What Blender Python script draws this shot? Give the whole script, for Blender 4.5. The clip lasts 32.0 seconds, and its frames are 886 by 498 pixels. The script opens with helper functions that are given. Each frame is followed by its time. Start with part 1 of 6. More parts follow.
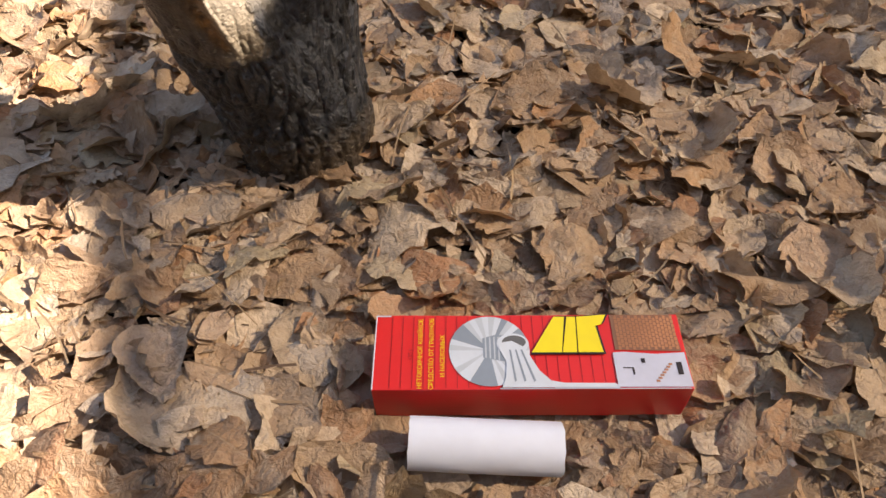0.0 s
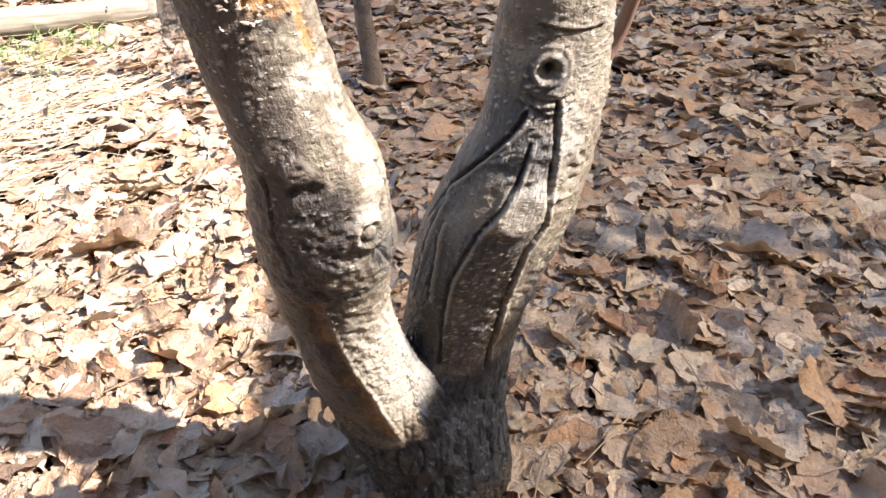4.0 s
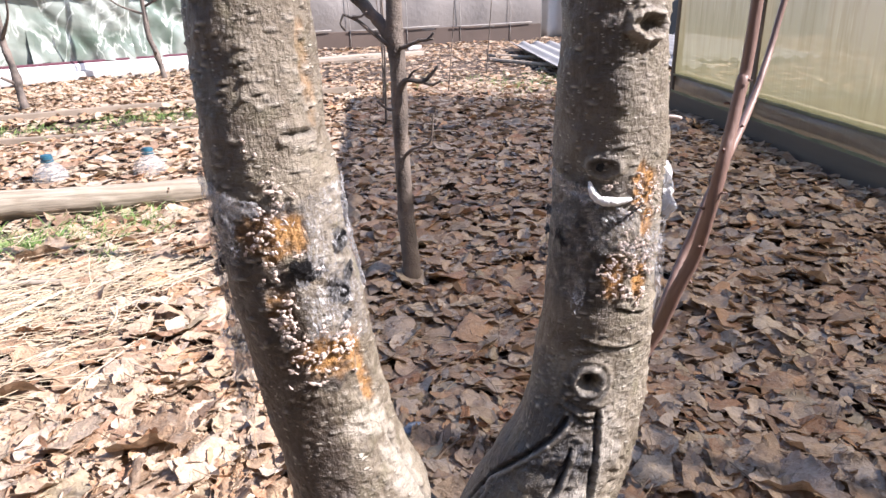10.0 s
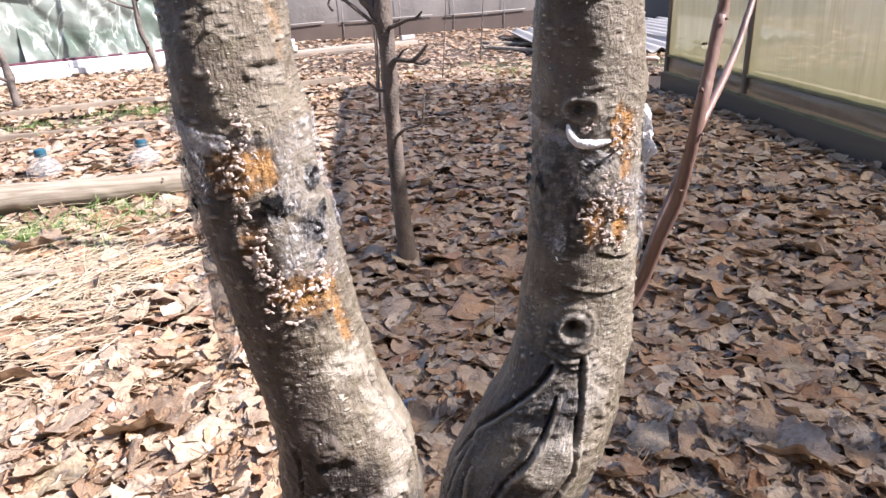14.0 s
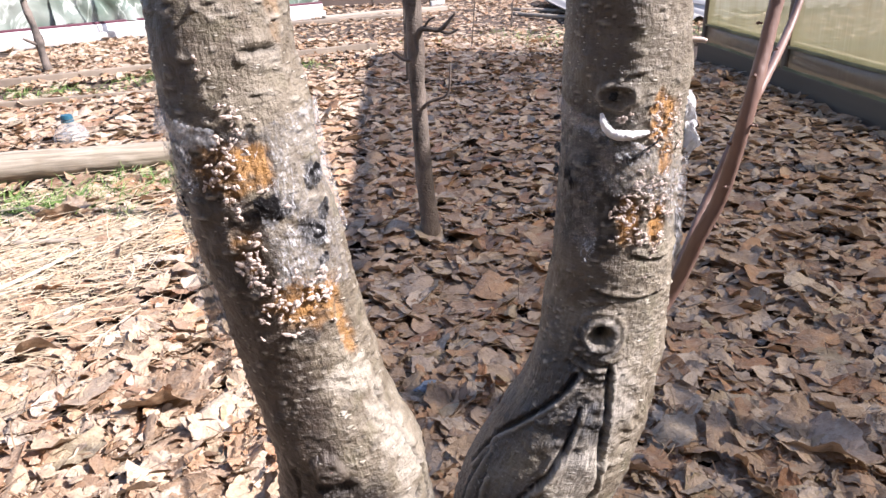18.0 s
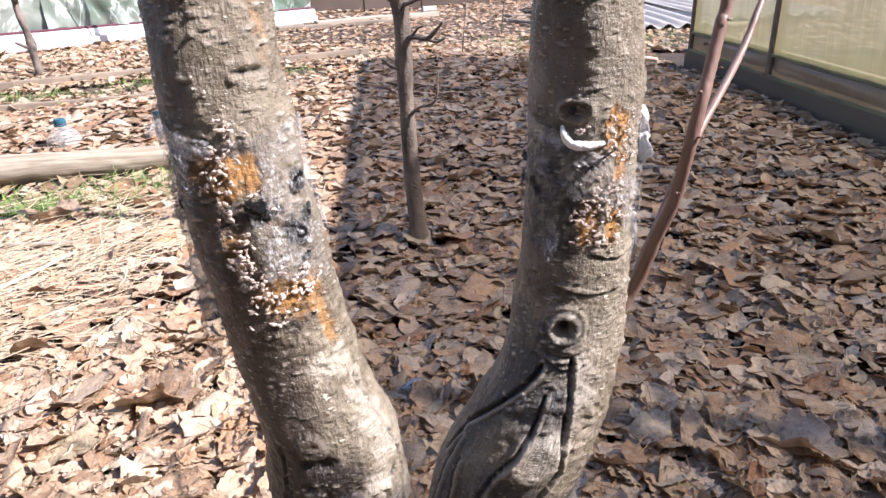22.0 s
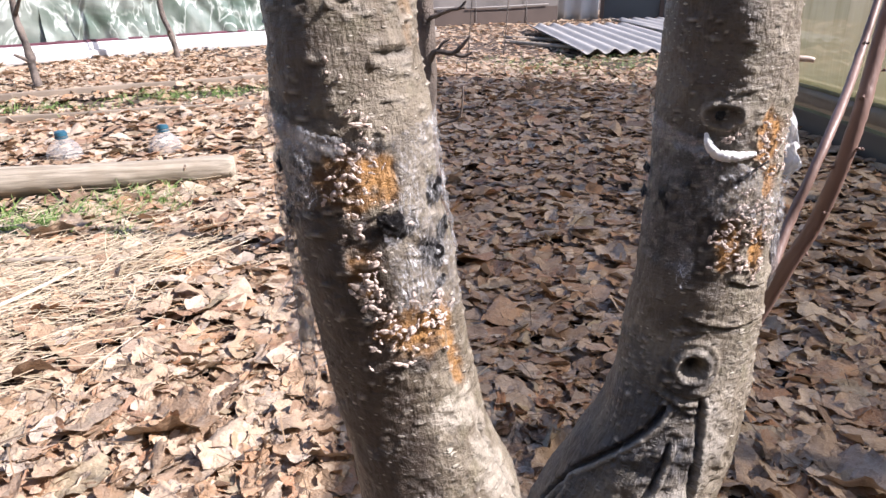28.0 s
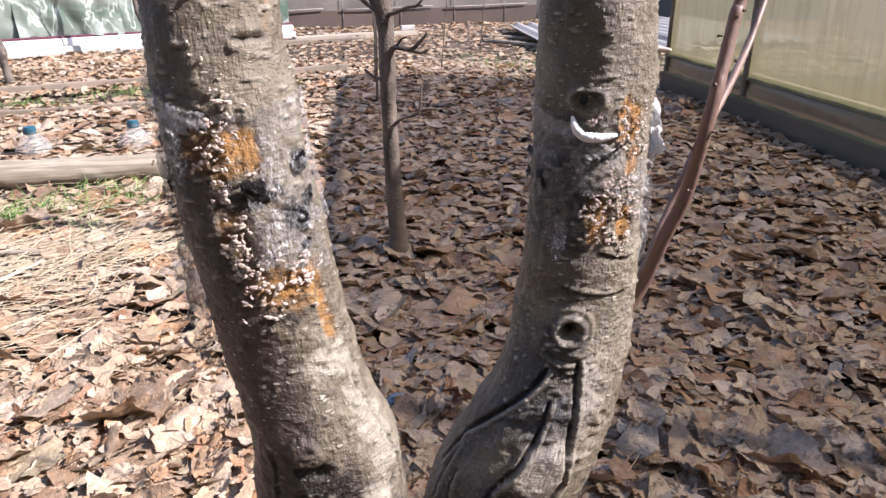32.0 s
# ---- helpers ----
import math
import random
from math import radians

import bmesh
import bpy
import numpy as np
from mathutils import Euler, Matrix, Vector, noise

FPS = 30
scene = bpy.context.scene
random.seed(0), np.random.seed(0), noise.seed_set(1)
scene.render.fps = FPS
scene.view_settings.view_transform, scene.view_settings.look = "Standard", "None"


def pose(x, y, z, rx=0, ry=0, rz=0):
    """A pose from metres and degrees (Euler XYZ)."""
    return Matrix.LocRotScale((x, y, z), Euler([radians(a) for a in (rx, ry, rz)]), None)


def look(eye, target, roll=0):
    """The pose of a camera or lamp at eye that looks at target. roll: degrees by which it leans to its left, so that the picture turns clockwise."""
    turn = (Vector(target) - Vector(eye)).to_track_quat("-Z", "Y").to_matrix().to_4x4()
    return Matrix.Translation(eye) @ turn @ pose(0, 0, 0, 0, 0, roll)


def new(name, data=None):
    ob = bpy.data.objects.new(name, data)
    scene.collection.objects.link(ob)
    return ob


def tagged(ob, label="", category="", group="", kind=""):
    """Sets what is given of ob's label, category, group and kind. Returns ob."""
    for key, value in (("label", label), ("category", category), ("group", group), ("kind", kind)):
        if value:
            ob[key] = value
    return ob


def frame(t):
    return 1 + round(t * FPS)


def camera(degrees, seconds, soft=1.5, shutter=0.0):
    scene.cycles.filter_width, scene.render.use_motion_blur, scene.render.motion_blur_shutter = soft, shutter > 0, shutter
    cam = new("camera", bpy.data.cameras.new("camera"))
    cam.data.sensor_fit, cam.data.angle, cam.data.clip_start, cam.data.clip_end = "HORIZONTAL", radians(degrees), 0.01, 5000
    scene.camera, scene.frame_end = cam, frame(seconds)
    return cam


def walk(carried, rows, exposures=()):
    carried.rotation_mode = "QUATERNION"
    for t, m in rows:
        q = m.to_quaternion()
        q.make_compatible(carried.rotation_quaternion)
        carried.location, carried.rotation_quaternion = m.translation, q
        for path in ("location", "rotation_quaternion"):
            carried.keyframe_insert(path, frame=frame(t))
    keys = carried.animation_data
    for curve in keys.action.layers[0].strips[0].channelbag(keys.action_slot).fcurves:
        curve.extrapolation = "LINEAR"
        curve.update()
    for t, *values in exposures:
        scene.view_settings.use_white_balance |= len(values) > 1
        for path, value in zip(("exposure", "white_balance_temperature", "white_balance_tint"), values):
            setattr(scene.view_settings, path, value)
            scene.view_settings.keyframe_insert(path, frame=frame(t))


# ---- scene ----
cam = camera(65.3, 32.0)
EXPOSURE = 1.9
PATH = [
    (0, (0.082, 0.033, 0.434), (0.044, 1.308, -1.107), 2.3),
    (0.5, (0.071, 0.04, 0.442), (0.038, 1.324, -1.091), 3.3),
    (1, (0.057, 0.054, 0.463), (-0.001, 1.357, -1.054), 3.9),
    (1.1, (0.049, 0.058, 0.464), (-0.001, 1.381, -1.035), 4.8),
    (1.5, (0.047, 0.062, 0.477), (-0.094, 1.46, -0.946), 2.8),
    (2, (0.047, 0.066, 0.481), (-0.147, 1.504, -0.895), 0.9),
    (2.5, (0.04, 0.075, 0.506), (-0.186, 1.554, -0.822), 0.4),
    (3, (0.038, 0.08, 0.521), (-0.228, 1.604, -0.746), -0.7),
    (3.5, (0.032, 0.089, 0.534), (-0.274, 1.671, -0.652), -1.7),
    (5.5, (0.031, 0.109, 0.585), (-0.359, 1.832, -0.353), -2.1),
    (6, (0.027, 0.114, 0.602), (-0.378, 1.864, -0.277), -1.5),
    (6.5, (0.025, 0.116, 0.604), (-0.393, 1.89, -0.219), -1.5),
    (7, (0.022, 0.12, 0.607), (-0.412, 1.902, -0.189), -1.9),
    (7.5, (0.025, 0.121, 0.616), (-0.424, 1.911, -0.156), -1.8),
    (8, (0.024, 0.121, 0.618), (-0.423, 1.914, -0.147), -1.4),
    (8.5, (0.022, 0.121, 0.623), (-0.427, 1.925, -0.114), -1.2),
    (9, (0.021, 0.118, 0.626), (-0.43, 1.928, -0.094), -0.9),
    (9.5, (0.022, 0.114, 0.631), (-0.432, 1.924, -0.09), -0.9),
    (10, (0.02, 0.117, 0.633), (-0.431, 1.928, -0.088), -0.9),
    (10.5, (0.019, 0.118, 0.629), (-0.428, 1.926, -0.101), -0.8),
    (11, (0.018, 0.117, 0.629), (-0.43, 1.92, -0.112), -0.2),
    (11.5, (0.019, 0.117, 0.625), (-0.43, 1.916, -0.124), -0.6),
    (12, (0.021, 0.118, 0.621), (-0.436, 1.916, -0.128), -1.0),
    (12.5, (0.017, 0.119, 0.624), (-0.455, 1.912, -0.125), -0.7),
    (13, (0.019, 0.126, 0.619), (-0.462, 1.917, -0.129), -1.0),
    (13.5, (0.028, 0.124, 0.612), (-0.428, 1.926, -0.125), -1.5),
    (14, (0.032, 0.112, 0.609), (-0.417, 1.914, -0.133), -2.3),
    (14.5, (0.028, 0.11, 0.609), (-0.413, 1.904, -0.156), -1.8),
    (16.5, (0.032, 0.125, 0.599), (-0.386, 1.907, -0.206), -1.5),
    (17, (0.031, 0.141, 0.595), (-0.44, 1.91, -0.21), -2.8),
    (17.5, (0.028, 0.154, 0.604), (-0.473, 1.913, -0.206), -2.3),
    (18, (0.028, 0.148, 0.611), (-0.488, 1.897, -0.212), -2.1),
    (18.5, (0.033, 0.141, 0.61), (-0.476, 1.893, -0.21), -2.3),
    (19, (0.037, 0.136, 0.615), (-0.469, 1.891, -0.2), -2.0),
    (19.5, (0.036, 0.13, 0.623), (-0.474, 1.885, -0.189), -1.4),
    (20, (0.036, 0.128, 0.62), (-0.469, 1.888, -0.184), -1.3),
    (20.5, (0.036, 0.127, 0.617), (-0.463, 1.892, -0.18), -1.4),
    (21, (0.035, 0.125, 0.621), (-0.461, 1.89, -0.18), -1.6),
    (21.5, (0.039, 0.117, 0.624), (-0.458, 1.878, -0.185), -1.5),
    (22, (0.046, 0.121, 0.622), (-0.449, 1.88, -0.19), -1.7),
    (22.5, (0.036, 0.124, 0.627), (-0.457, 1.89, -0.172), -1.2),
    (23, (0.033, 0.131, 0.619), (-0.469, 1.9, -0.168), -1.8),
    (23.5, (0.029, 0.134, 0.608), (-0.476, 1.906, -0.17), -2.5),
    (24, (0.031, 0.138, 0.618), (-0.482, 1.903, -0.171), -1.7),
    (24.5, (0.034, 0.132, 0.621), (-0.486, 1.892, -0.173), -1.5),
    (25, (0.039, 0.129, 0.607), (-0.482, 1.893, -0.179), -2.1),
    (25.5, (0.034, 0.136, 0.595), (-0.492, 1.9, -0.186), -2.3),
    (26, (0.004, 0.149, 0.601), (-0.529, 1.905, -0.194), -1.7),
    (26.5, (-0.022, 0.155, 0.605), (-0.556, 1.91, -0.191), -1.4),
    (28.5, (-0.031, 0.152, 0.6), (-0.492, 1.948, -0.149), -0.4),
    (29, (-0.035, 0.158, 0.59), (-0.495, 1.958, -0.151), -0.3),
    (29.5, (-0.032, 0.166, 0.585), (-0.491, 1.976, -0.132), 0.5),
    (30, (-0.024, 0.148, 0.599), (-0.471, 1.959, -0.122), 0.7),
    (30.5, (-0.01, 0.13, 0.607), (-0.451, 1.938, -0.126), 0.8),
    (31, (-0.001, 0.118, 0.612), (-0.441, 1.918, -0.14), 1.0),
    (31.5, (0.008, 0.123, 0.611), (-0.429, 1.921, -0.149), 0.9),
    (32, (0.027, 0.131, 0.602), (-0.4, 1.931, -0.16), -0.1),
]
walk(cam, [(t, look(eye, target, roll)) for t, eye, target, roll in PATH],
     exposures=[(0.0, EXPOSURE + 0.08, 7750, 18), (1.0, EXPOSURE + 0.22, 7500, 18), (3.0, EXPOSURE + 0.55, 6750, 15), (6.0, EXPOSURE + 0.14, 6080, 20), (14.0, EXPOSURE - 0.09, 6080, 20), (24.0, EXPOSURE - 0.10, 6080, 20),
                (29.0, EXPOSURE - 0.33, 6080, 20), (31.0, EXPOSURE - 0.29, 6080, 20), (32.0, EXPOSURE - 0.36, 6080, 20)])

# ---- light ----
SUN_TO = Vector((1.0, 0.06, 0.0)).normalized()      # level direction towards the sun
SUN_EL = radians(43)
world = bpy.data.worlds.new("sky_world")
scene.world = world
world.use_nodes = True
wn = world.node_tree
sky = wn.nodes.new("ShaderNodeTexSky")
sky.sky_type = 'NISHITA'
sky.sun_disc = False
sky.sun_elevation = SUN_EL
sky.sun_rotation = math.atan2(SUN_TO.x, SUN_TO.y)
wn.links.new(sky.outputs[0], wn.nodes["Background"].inputs[0])
wn.nodes["Background"].inputs[1].default_value = 0.073
sun_data = bpy.data.lights.new("sun", 'SUN')
sun_data.energy, sun_data.angle, sun_data.color = 4.0, radians(0.55), (1.0, 0.93, 0.84)
sun = new("sun", sun_data)
sd = Vector((SUN_TO.x * math.cos(SUN_EL), SUN_TO.y * math.cos(SUN_EL), math.sin(SUN_EL)))
sun.matrix_world = Matrix.Translation((6, 0, 6)) @ sd.to_track_quat("Z", "Y").to_matrix().to_4x4()


# ---- materials ----
class Nodes:
    """A small writer of node materials."""
    def __init__(self, name):
        self.m = bpy.data.materials.new(name)
        self.m.use_nodes = True
        self.t = self.m.node_tree
        self.b = self.t.nodes["Principled BSDF"]

    def n(self, kind, **sockets):
        node = self.t.nodes.new("ShaderNode" + kind)
        for k, v in sockets.items():
            self.put(node.inputs[k.replace("_", " ")], v)
        return node

    def put(self, sock, v):
        if isinstance(v, bpy.types.NodeSocket):
            self.t.links.new(v, sock)
        elif isinstance(v, (tuple, list)) and len(v) == 3 and sock.type == 'RGBA':
            sock.default_value = (*v, 1)
        else:
            sock.default_value = v

    def coords(self, kind="Object", scale=(1, 1, 1)):
        m = self.n("Mapping", Vector=self.n("TexCoord").outputs[kind])
        m.inputs["Scale"].default_value = scale
        return m.outputs[0]

    def noise(self, scale, detail=4.0, rough=0.55, vec=None, dist=0.0):
        node = self.n("TexNoise", Scale=scale, Detail=detail, Roughness=rough, Distortion=dist)
        if vec is None:
            vec = self.coords()
        self.t.links.new(vec, node.inputs["Vector"])
        return node.outputs["Fac"]

    def ramp(self, fac, *stops):
        node = self.n("ValToRGB", Fac=fac)
        el = node.color_ramp.elements
        while len(el) < len(stops):
            el.new(0.5)
        for e, (p, c) in zip(el, stops):
            e.position = p
            e.color = (*c, 1) if isinstance(c, (tuple, list)) else (c, c, c, 1)
        return node.outputs[0]

    def mix(self, fac, a, b, mode='MIX'):
        node = self.t.nodes.new("ShaderNodeMix")
        node.data_type, node.blend_type = 'RGBA', mode
        self.put(node.inputs[0], fac)
        self.put(node.inputs[6], a)
        self.put(node.inputs[7], b)
        return node.outputs[2]

    def math(self, op, a, b=0.0, clamp=False):
        node = self.t.nodes.new("ShaderNodeMath")
        node.operation, node.use_clamp = op, clamp
        self.put(node.inputs[0], a)
        self.put(node.inputs[1], b)
        return node.outputs[0]

    def attr(self, name):
        node = self.t.nodes.new("ShaderNodeAttribute")
        node.attribute_name = name
        return node.outputs["Fac"]

    def bump(self, height, strength=0.5, distance=0.002, normal=None):
        node = self.n("Bump", Height=height, Strength=strength, Distance=distance)
        if normal is not None:
            self.t.links.new(normal, node.inputs["Normal"])
        self.t.links.new(node.outputs[0], self.b.inputs["Normal"])
        return node.outputs[0]

    def set(self, **k):
        for key, v in k.items():
            self.put(self.b.inputs[key.replace("_", " ")], v)
        return self.m


def simple(name, colour, rough=0.7, metal=0.0, vary=0.25, scale=20, bump=0.2, dist=0.002, stretch=(1, 1, 1)):
    w = Nodes(name)
    v = w.coords("Object", stretch)
    big = w.noise(scale * 0.25, 3, vec=v)
    fine = w.noise(scale * 4, 4, vec=v)
    dark = tuple(c * (1 - vary) for c in colour)
    light = tuple(min(1, c * (1 + vary * 0.6)) for c in colour)
    col = w.mix(w.ramp(big, (0.3, 0.0), (0.7, 1.0)), dark, light)
    col = w.mix(w.math('MULTIPLY', fine, 0.5), col, tuple(c * 0.75 for c in colour))
    w.bump(fine, bump, dist)
    return w.set(Base_Color=col, Roughness=rough, Metallic=metal)


def leaf_material(name, per_object):
    w = Nodes(name)
    if per_object:
        rnd = w.n("ObjectInfo").outputs["Random"]
    else:
        rnd = w.n("NewGeometry").outputs["Random Per Island"]
    tone = w.ramp(rnd, (0.0, (0.176, 0.105, 0.062)), (0.10, (0.437, 0.293, 0.179)), (0.20, (0.520, 0.403, 0.289)), (0.30, (0.306, 0.188, 0.110)), (0.40, (0.594, 0.468, 0.344)),
                  (0.50, (0.408, 0.311, 0.212)), (0.60, (0.464, 0.249, 0.119)), (0.70, (0.520, 0.438, 0.352)), (0.80, (0.650, 0.525, 0.391)), (0.88, (0.371, 0.306, 0.200)), (0.94, (0.390, 0.193, 0.098)), (1.0, (0.260, 0.171, 0.114)))
    uv = w.n("UVMap")
    sep = w.n("SeparateXYZ", Vector=uv.outputs[0])
    u, v = sep.outputs[0], sep.outputs[1]
    side = w.math('ABSOLUTE', v)
    rib = w.math('LESS_THAN', side, 0.03)
    slant = w.math('SUBTRACT', u, w.math('MULTIPLY', side, 0.32))
    veins = w.math('LESS_THAN', w.math('FRACT', w.math('MULTIPLY', slant, 7.0)), 0.09)
    vein = w.math('MAXIMUM', rib, w.math('MULTIPLY', veins, 0.6))
    pos = w.coords("Object")
    blot = w.noise(30, 4, vec=pos)
    fine = w.noise(300, 4, 0.65, vec=pos)
    fleck = w.noise(120, 5, 0.68, vec=pos, dist=0.6)
    col = w.mix(w.ramp(blot, (0.45, 0.0), (0.72, 0.45)), tone, (0.15, 0.095, 0.058))
    col = w.mix(w.ramp(w.noise(52, 4, 0.6, vec=w.coords("Object", (1.0, 1.1, 1.2)), dist=0.7), (0.53, 0.0), (0.73, 0.45)), col, (0.55, 0.475, 0.38))
    col = w.mix(w.ramp(fine, (0.48, 0.0), (0.78, 0.30)), col, (0.50, 0.41, 0.30))
    col = w.mix(w.ramp(fleck, (0.54, 0.0), (0.70, 0.48)), col, (0.13, 0.082, 0.05))
    col = w.mix(w.math('MULTIPLY', vein, 0.4), col, (0.46, 0.36, 0.25))
    # creases: thin ridged lines over the blade
    crease = w.math('ABSOLUTE', w.math('SUBTRACT', w.noise(62, 3, 0.55, vec=pos, dist=1.2), 0.5))
    line = w.ramp(crease, (0.0, 1.0), (0.035, 0.25), (0.09, 0.0))
    col = w.mix(w.math('MULTIPLY', line, 0.12), col, (0.13, 0.082, 0.05))
    crinkle = w.noise(105, 4, 0.62, vec=pos, dist=0.9)
    wave = w.math('ADD', w.math('MULTIPLY', vein, 0.5), w.math('ADD', w.math('MULTIPLY', blot, 1.2), w.math('MULTIPLY', fine, 0.55)))
    wave = w.math('ADD', wave, w.math('SUBTRACT', w.math('MULTIPLY', crinkle, 1.7), w.math('MULTIPLY', line, 0.10)))
    w.bump(wave, 0.9, 0.0028)
    m = w.set(Base_Color=col, Roughness=w.ramp(fleck, (0.35, 0.36), (0.7, 0.60)))
    w.b.inputs["Specular IOR Level"].default_value = 0.45
    # a dry leaf lets a little light through
    tr = w.n("BsdfTranslucent", Color=w.mix(0.5, col, (0.5, 0.28, 0.12)))
    mix = w.n("MixShader", Fac=0.14)
    w.t.links.new(w.b.outputs[0], mix.inputs[1])
    w.t.links.new(tr.outputs[0], mix.inputs[2])
    w.t.links.new(mix.outputs[0], w.t.nodes["Material Output"].inputs[0])
    return m


def film_material(name, colour, through_part, clear=0.0, gloss=0.25, streak=(0.30, 0.31, 0.16), algae=0.0, tint=(1, 1, 1)):
    """Weathered plastic sheet: part diffuse, part translucent, part clear."""
    w = Nodes(name)
    v = w.coords("Object")
    drip = w.noise(4, 5, vec=w.coords("Object", (7, 7, 0.45)), dist=0.6)
    blot = w.noise(2.2, 4, vec=v)
    col = w.mix(w.ramp(drip, (0.42, 0.0), (0.72, 0.75)), colour, streak)
    thin = w.noise(9, 4, vec=w.coords("Object", (9, 9, 0.5)))
    col = w.mix(w.ramp(thin, (0.58, 0.0), (0.74, 0.45)), col, tuple(min(1, c * 1.6) for c in colour))
    col = w.mix(w.ramp(blot, (0.45, 0.0), (0.8, 0.35)), col, tuple(c * 0.8 for c in colour))
    if algae:
        # green growth that climbs from the damp foot
        z = w.n("SeparateXYZ", Vector=v).outputs[2]
        climb = w.math('ADD', z, w.math('MULTIPLY', drip, 0.45))
        col = w.mix(w.math('MULTIPLY', w.ramp(climb, (0.35, 1.0), (0.85, 0.0)), algae), col, (0.20, 0.20, 0.075))
    w.set(Base_Color=col, Roughness=gloss)
    tr = w.n("BsdfTranslucent", Color=col)
    mix = w.n("MixShader", Fac=through_part)
    w.t.links.new(w.b.outputs[0], mix.inputs[1])
    w.t.links.new(tr.outputs[0], mix.inputs[2])
    last = mix
    if clear:
        last = w.n("MixShader", Fac=clear)
        w.t.links.new(mix.outputs[0], last.inputs[1])
        w.t.links.new(w.n("BsdfTransparent", Color=tint).outputs[0], last.inputs[2])
    w.t.links.new(last.outputs[0], w.t.nodes["Material Output"].inputs[0])
    return w.m


M_LEAF = leaf_material("dry_leaf", False)
M_LEAF_ONE = leaf_material("dry_leaf_single", True)
M_SOIL = simple("dark_soil", (0.085, 0.06, 0.044), 0.95, vary=0.5, scale=30, bump=0.8, dist=0.01)
M_FILM = film_material("greenhouse_film", (0.265, 0.248, 0.195), 0.64, 0.32, 0.3, (0.14, 0.132, 0.062), 0.65, (1.0, 0.93, 0.80))
M_WHITE = simple("white_painted_sheet", (0.80, 0.80, 0.79), 0.5, vary=0.06, scale=6)
M_WOOD = simple("grey_weathered_wood", (0.36, 0.31, 0.25), 0.85, vary=0.4, scale=14, bump=0.5, stretch=(1, 10, 10))
M_EDGE = simple("edging_board", (0.26, 0.215, 0.165), 0.85, vary=0.45, scale=14, bump=0.5)
M_BOARD = simple("old_board", (0.22, 0.18, 0.14), 0.9, vary=0.4, scale=12, bump=0.5)
M_BARK_Y = simple("young_bark", (0.145, 0.116, 0.094), 0.7, vary=0.85, scale=60, bump=0.9, dist=0.004)
M_SLATE = simple("grey_slate_sheet", (0.42, 0.405, 0.385), 0.75, vary=0.25, scale=8)
M_RED = simple("red_card", (0.72, 0.022, 0.02), 0.35, vary=0.05, bump=0.03)
M_PAPER = simple("white_paper", (0.70, 0.77, 0.90), 0.6, vary=0.03, bump=0.05)
M_BLUE = simple("blue_plastic", (0.022, 0.10, 0.15), 0.4, vary=0.1)


# ---- mesh helpers ----
def mesh_ob(name, verts, faces, material, parent=None, label="", smooth=True):
    me = bpy.data.meshes.new(name)
    me.from_pydata([tuple(v) for v in verts], [], [tuple(f) for f in faces])
    me.materials.append(material)
    if smooth:
        me.polygons.foreach_set("use_smooth", [True] * len(me.polygons))
    me.update()
    ob = new(name, me)
    if parent is not None:
        ob.parent = parent
    return tagged(ob, label)


def part(name, bm, material, parent=None, label="", smooth=False):
    me = bpy.data.meshes.new(name)
    bm.normal_update()
    bm.to_mesh(me)
    bm.free()
    me.materials.append(material)
    if smooth:
        me.polygons.foreach_set("use_smooth", [True] * len(me.polygons))
    ob = new(name, me)
    if parent is not None:
        ob.parent = parent
    return tagged(ob, label)


def box_bm(size, m=None, bevel=0.0, bm=None):
    own = bmesh.new()
    bmesh.ops.create_cube(own, size=1, matrix=Matrix.Diagonal((*size, 1)))
    if bevel:
        bmesh.ops.bevel(own, geom=own.edges[:], offset=bevel, segments=2, affect='EDGES', profile=0.6)
    if m is not None:
        bmesh.ops.transform(own, matrix=m, verts=own.verts)
    if bm is None:
        return own
    me = bpy.data.meshes.new("join")
    own.to_mesh(me)
    own.free()
    bm.from_mesh(me)
    bpy.data.meshes.remove(me)
    return bm


def spline(points, count):
    """Catmull-Rom through rows of numbers."""
    p = np.array(points, float)
    p = np.vstack([2 * p[0] - p[1], p, 2 * p[-1] - p[-2]])
    out = []
    for t in np.linspace(0, len(points) - 1, count):
        i = min(int(t), len(points) - 2)
        f = t - i
        a, b, c, d = p[i:i + 4]
        out.append(0.5 * (2 * b + (c - a) * f + (2 * a - 5 * b + 4 * c - d) * f * f + (3 * b - 3 * c + d - a) * f ** 3))
    return np.array(out)


def tube(points, rings=24, sides=10, rough=0.0, seed=0, cap=True):
    """Verts and faces of a tapering tube through rows of x, y, z, r."""
    rows = spline(points, rings)
    rng = np.random.RandomState(seed)
    verts, faces = [], []
    side = None
    for k, (x, y, z, r) in enumerate(rows):
        a, b = rows[max(k - 1, 0)], rows[min(k + 1, rings - 1)]
        d = Vector(b[:3] - a[:3]).normalized()
        if side is None:
            side = d.orthogonal().normalized()
        side = (side - d * side.dot(d)).normalized()
        up = d.cross(side)
        for s in range(sides):
            an = 2 * math.pi * s / sides
            rr = r * (1 + rough * rng.uniform(-1, 1))
            verts.append(Vector((x, y, z)) + (side * math.cos(an) + up * math.sin(an)) * rr)
    for k in range(rings - 1):
        for s in range(sides):
            s2 = (s + 1) % sides
            faces.append((k * sides + s, k * sides + s2, (k + 1) * sides + s2, (k + 1) * sides + s))
    if cap:
        faces.append(tuple(reversed(range(sides))))
        faces.append(tuple((rings - 1) * sides + s for s in range(sides)))
    return verts, faces


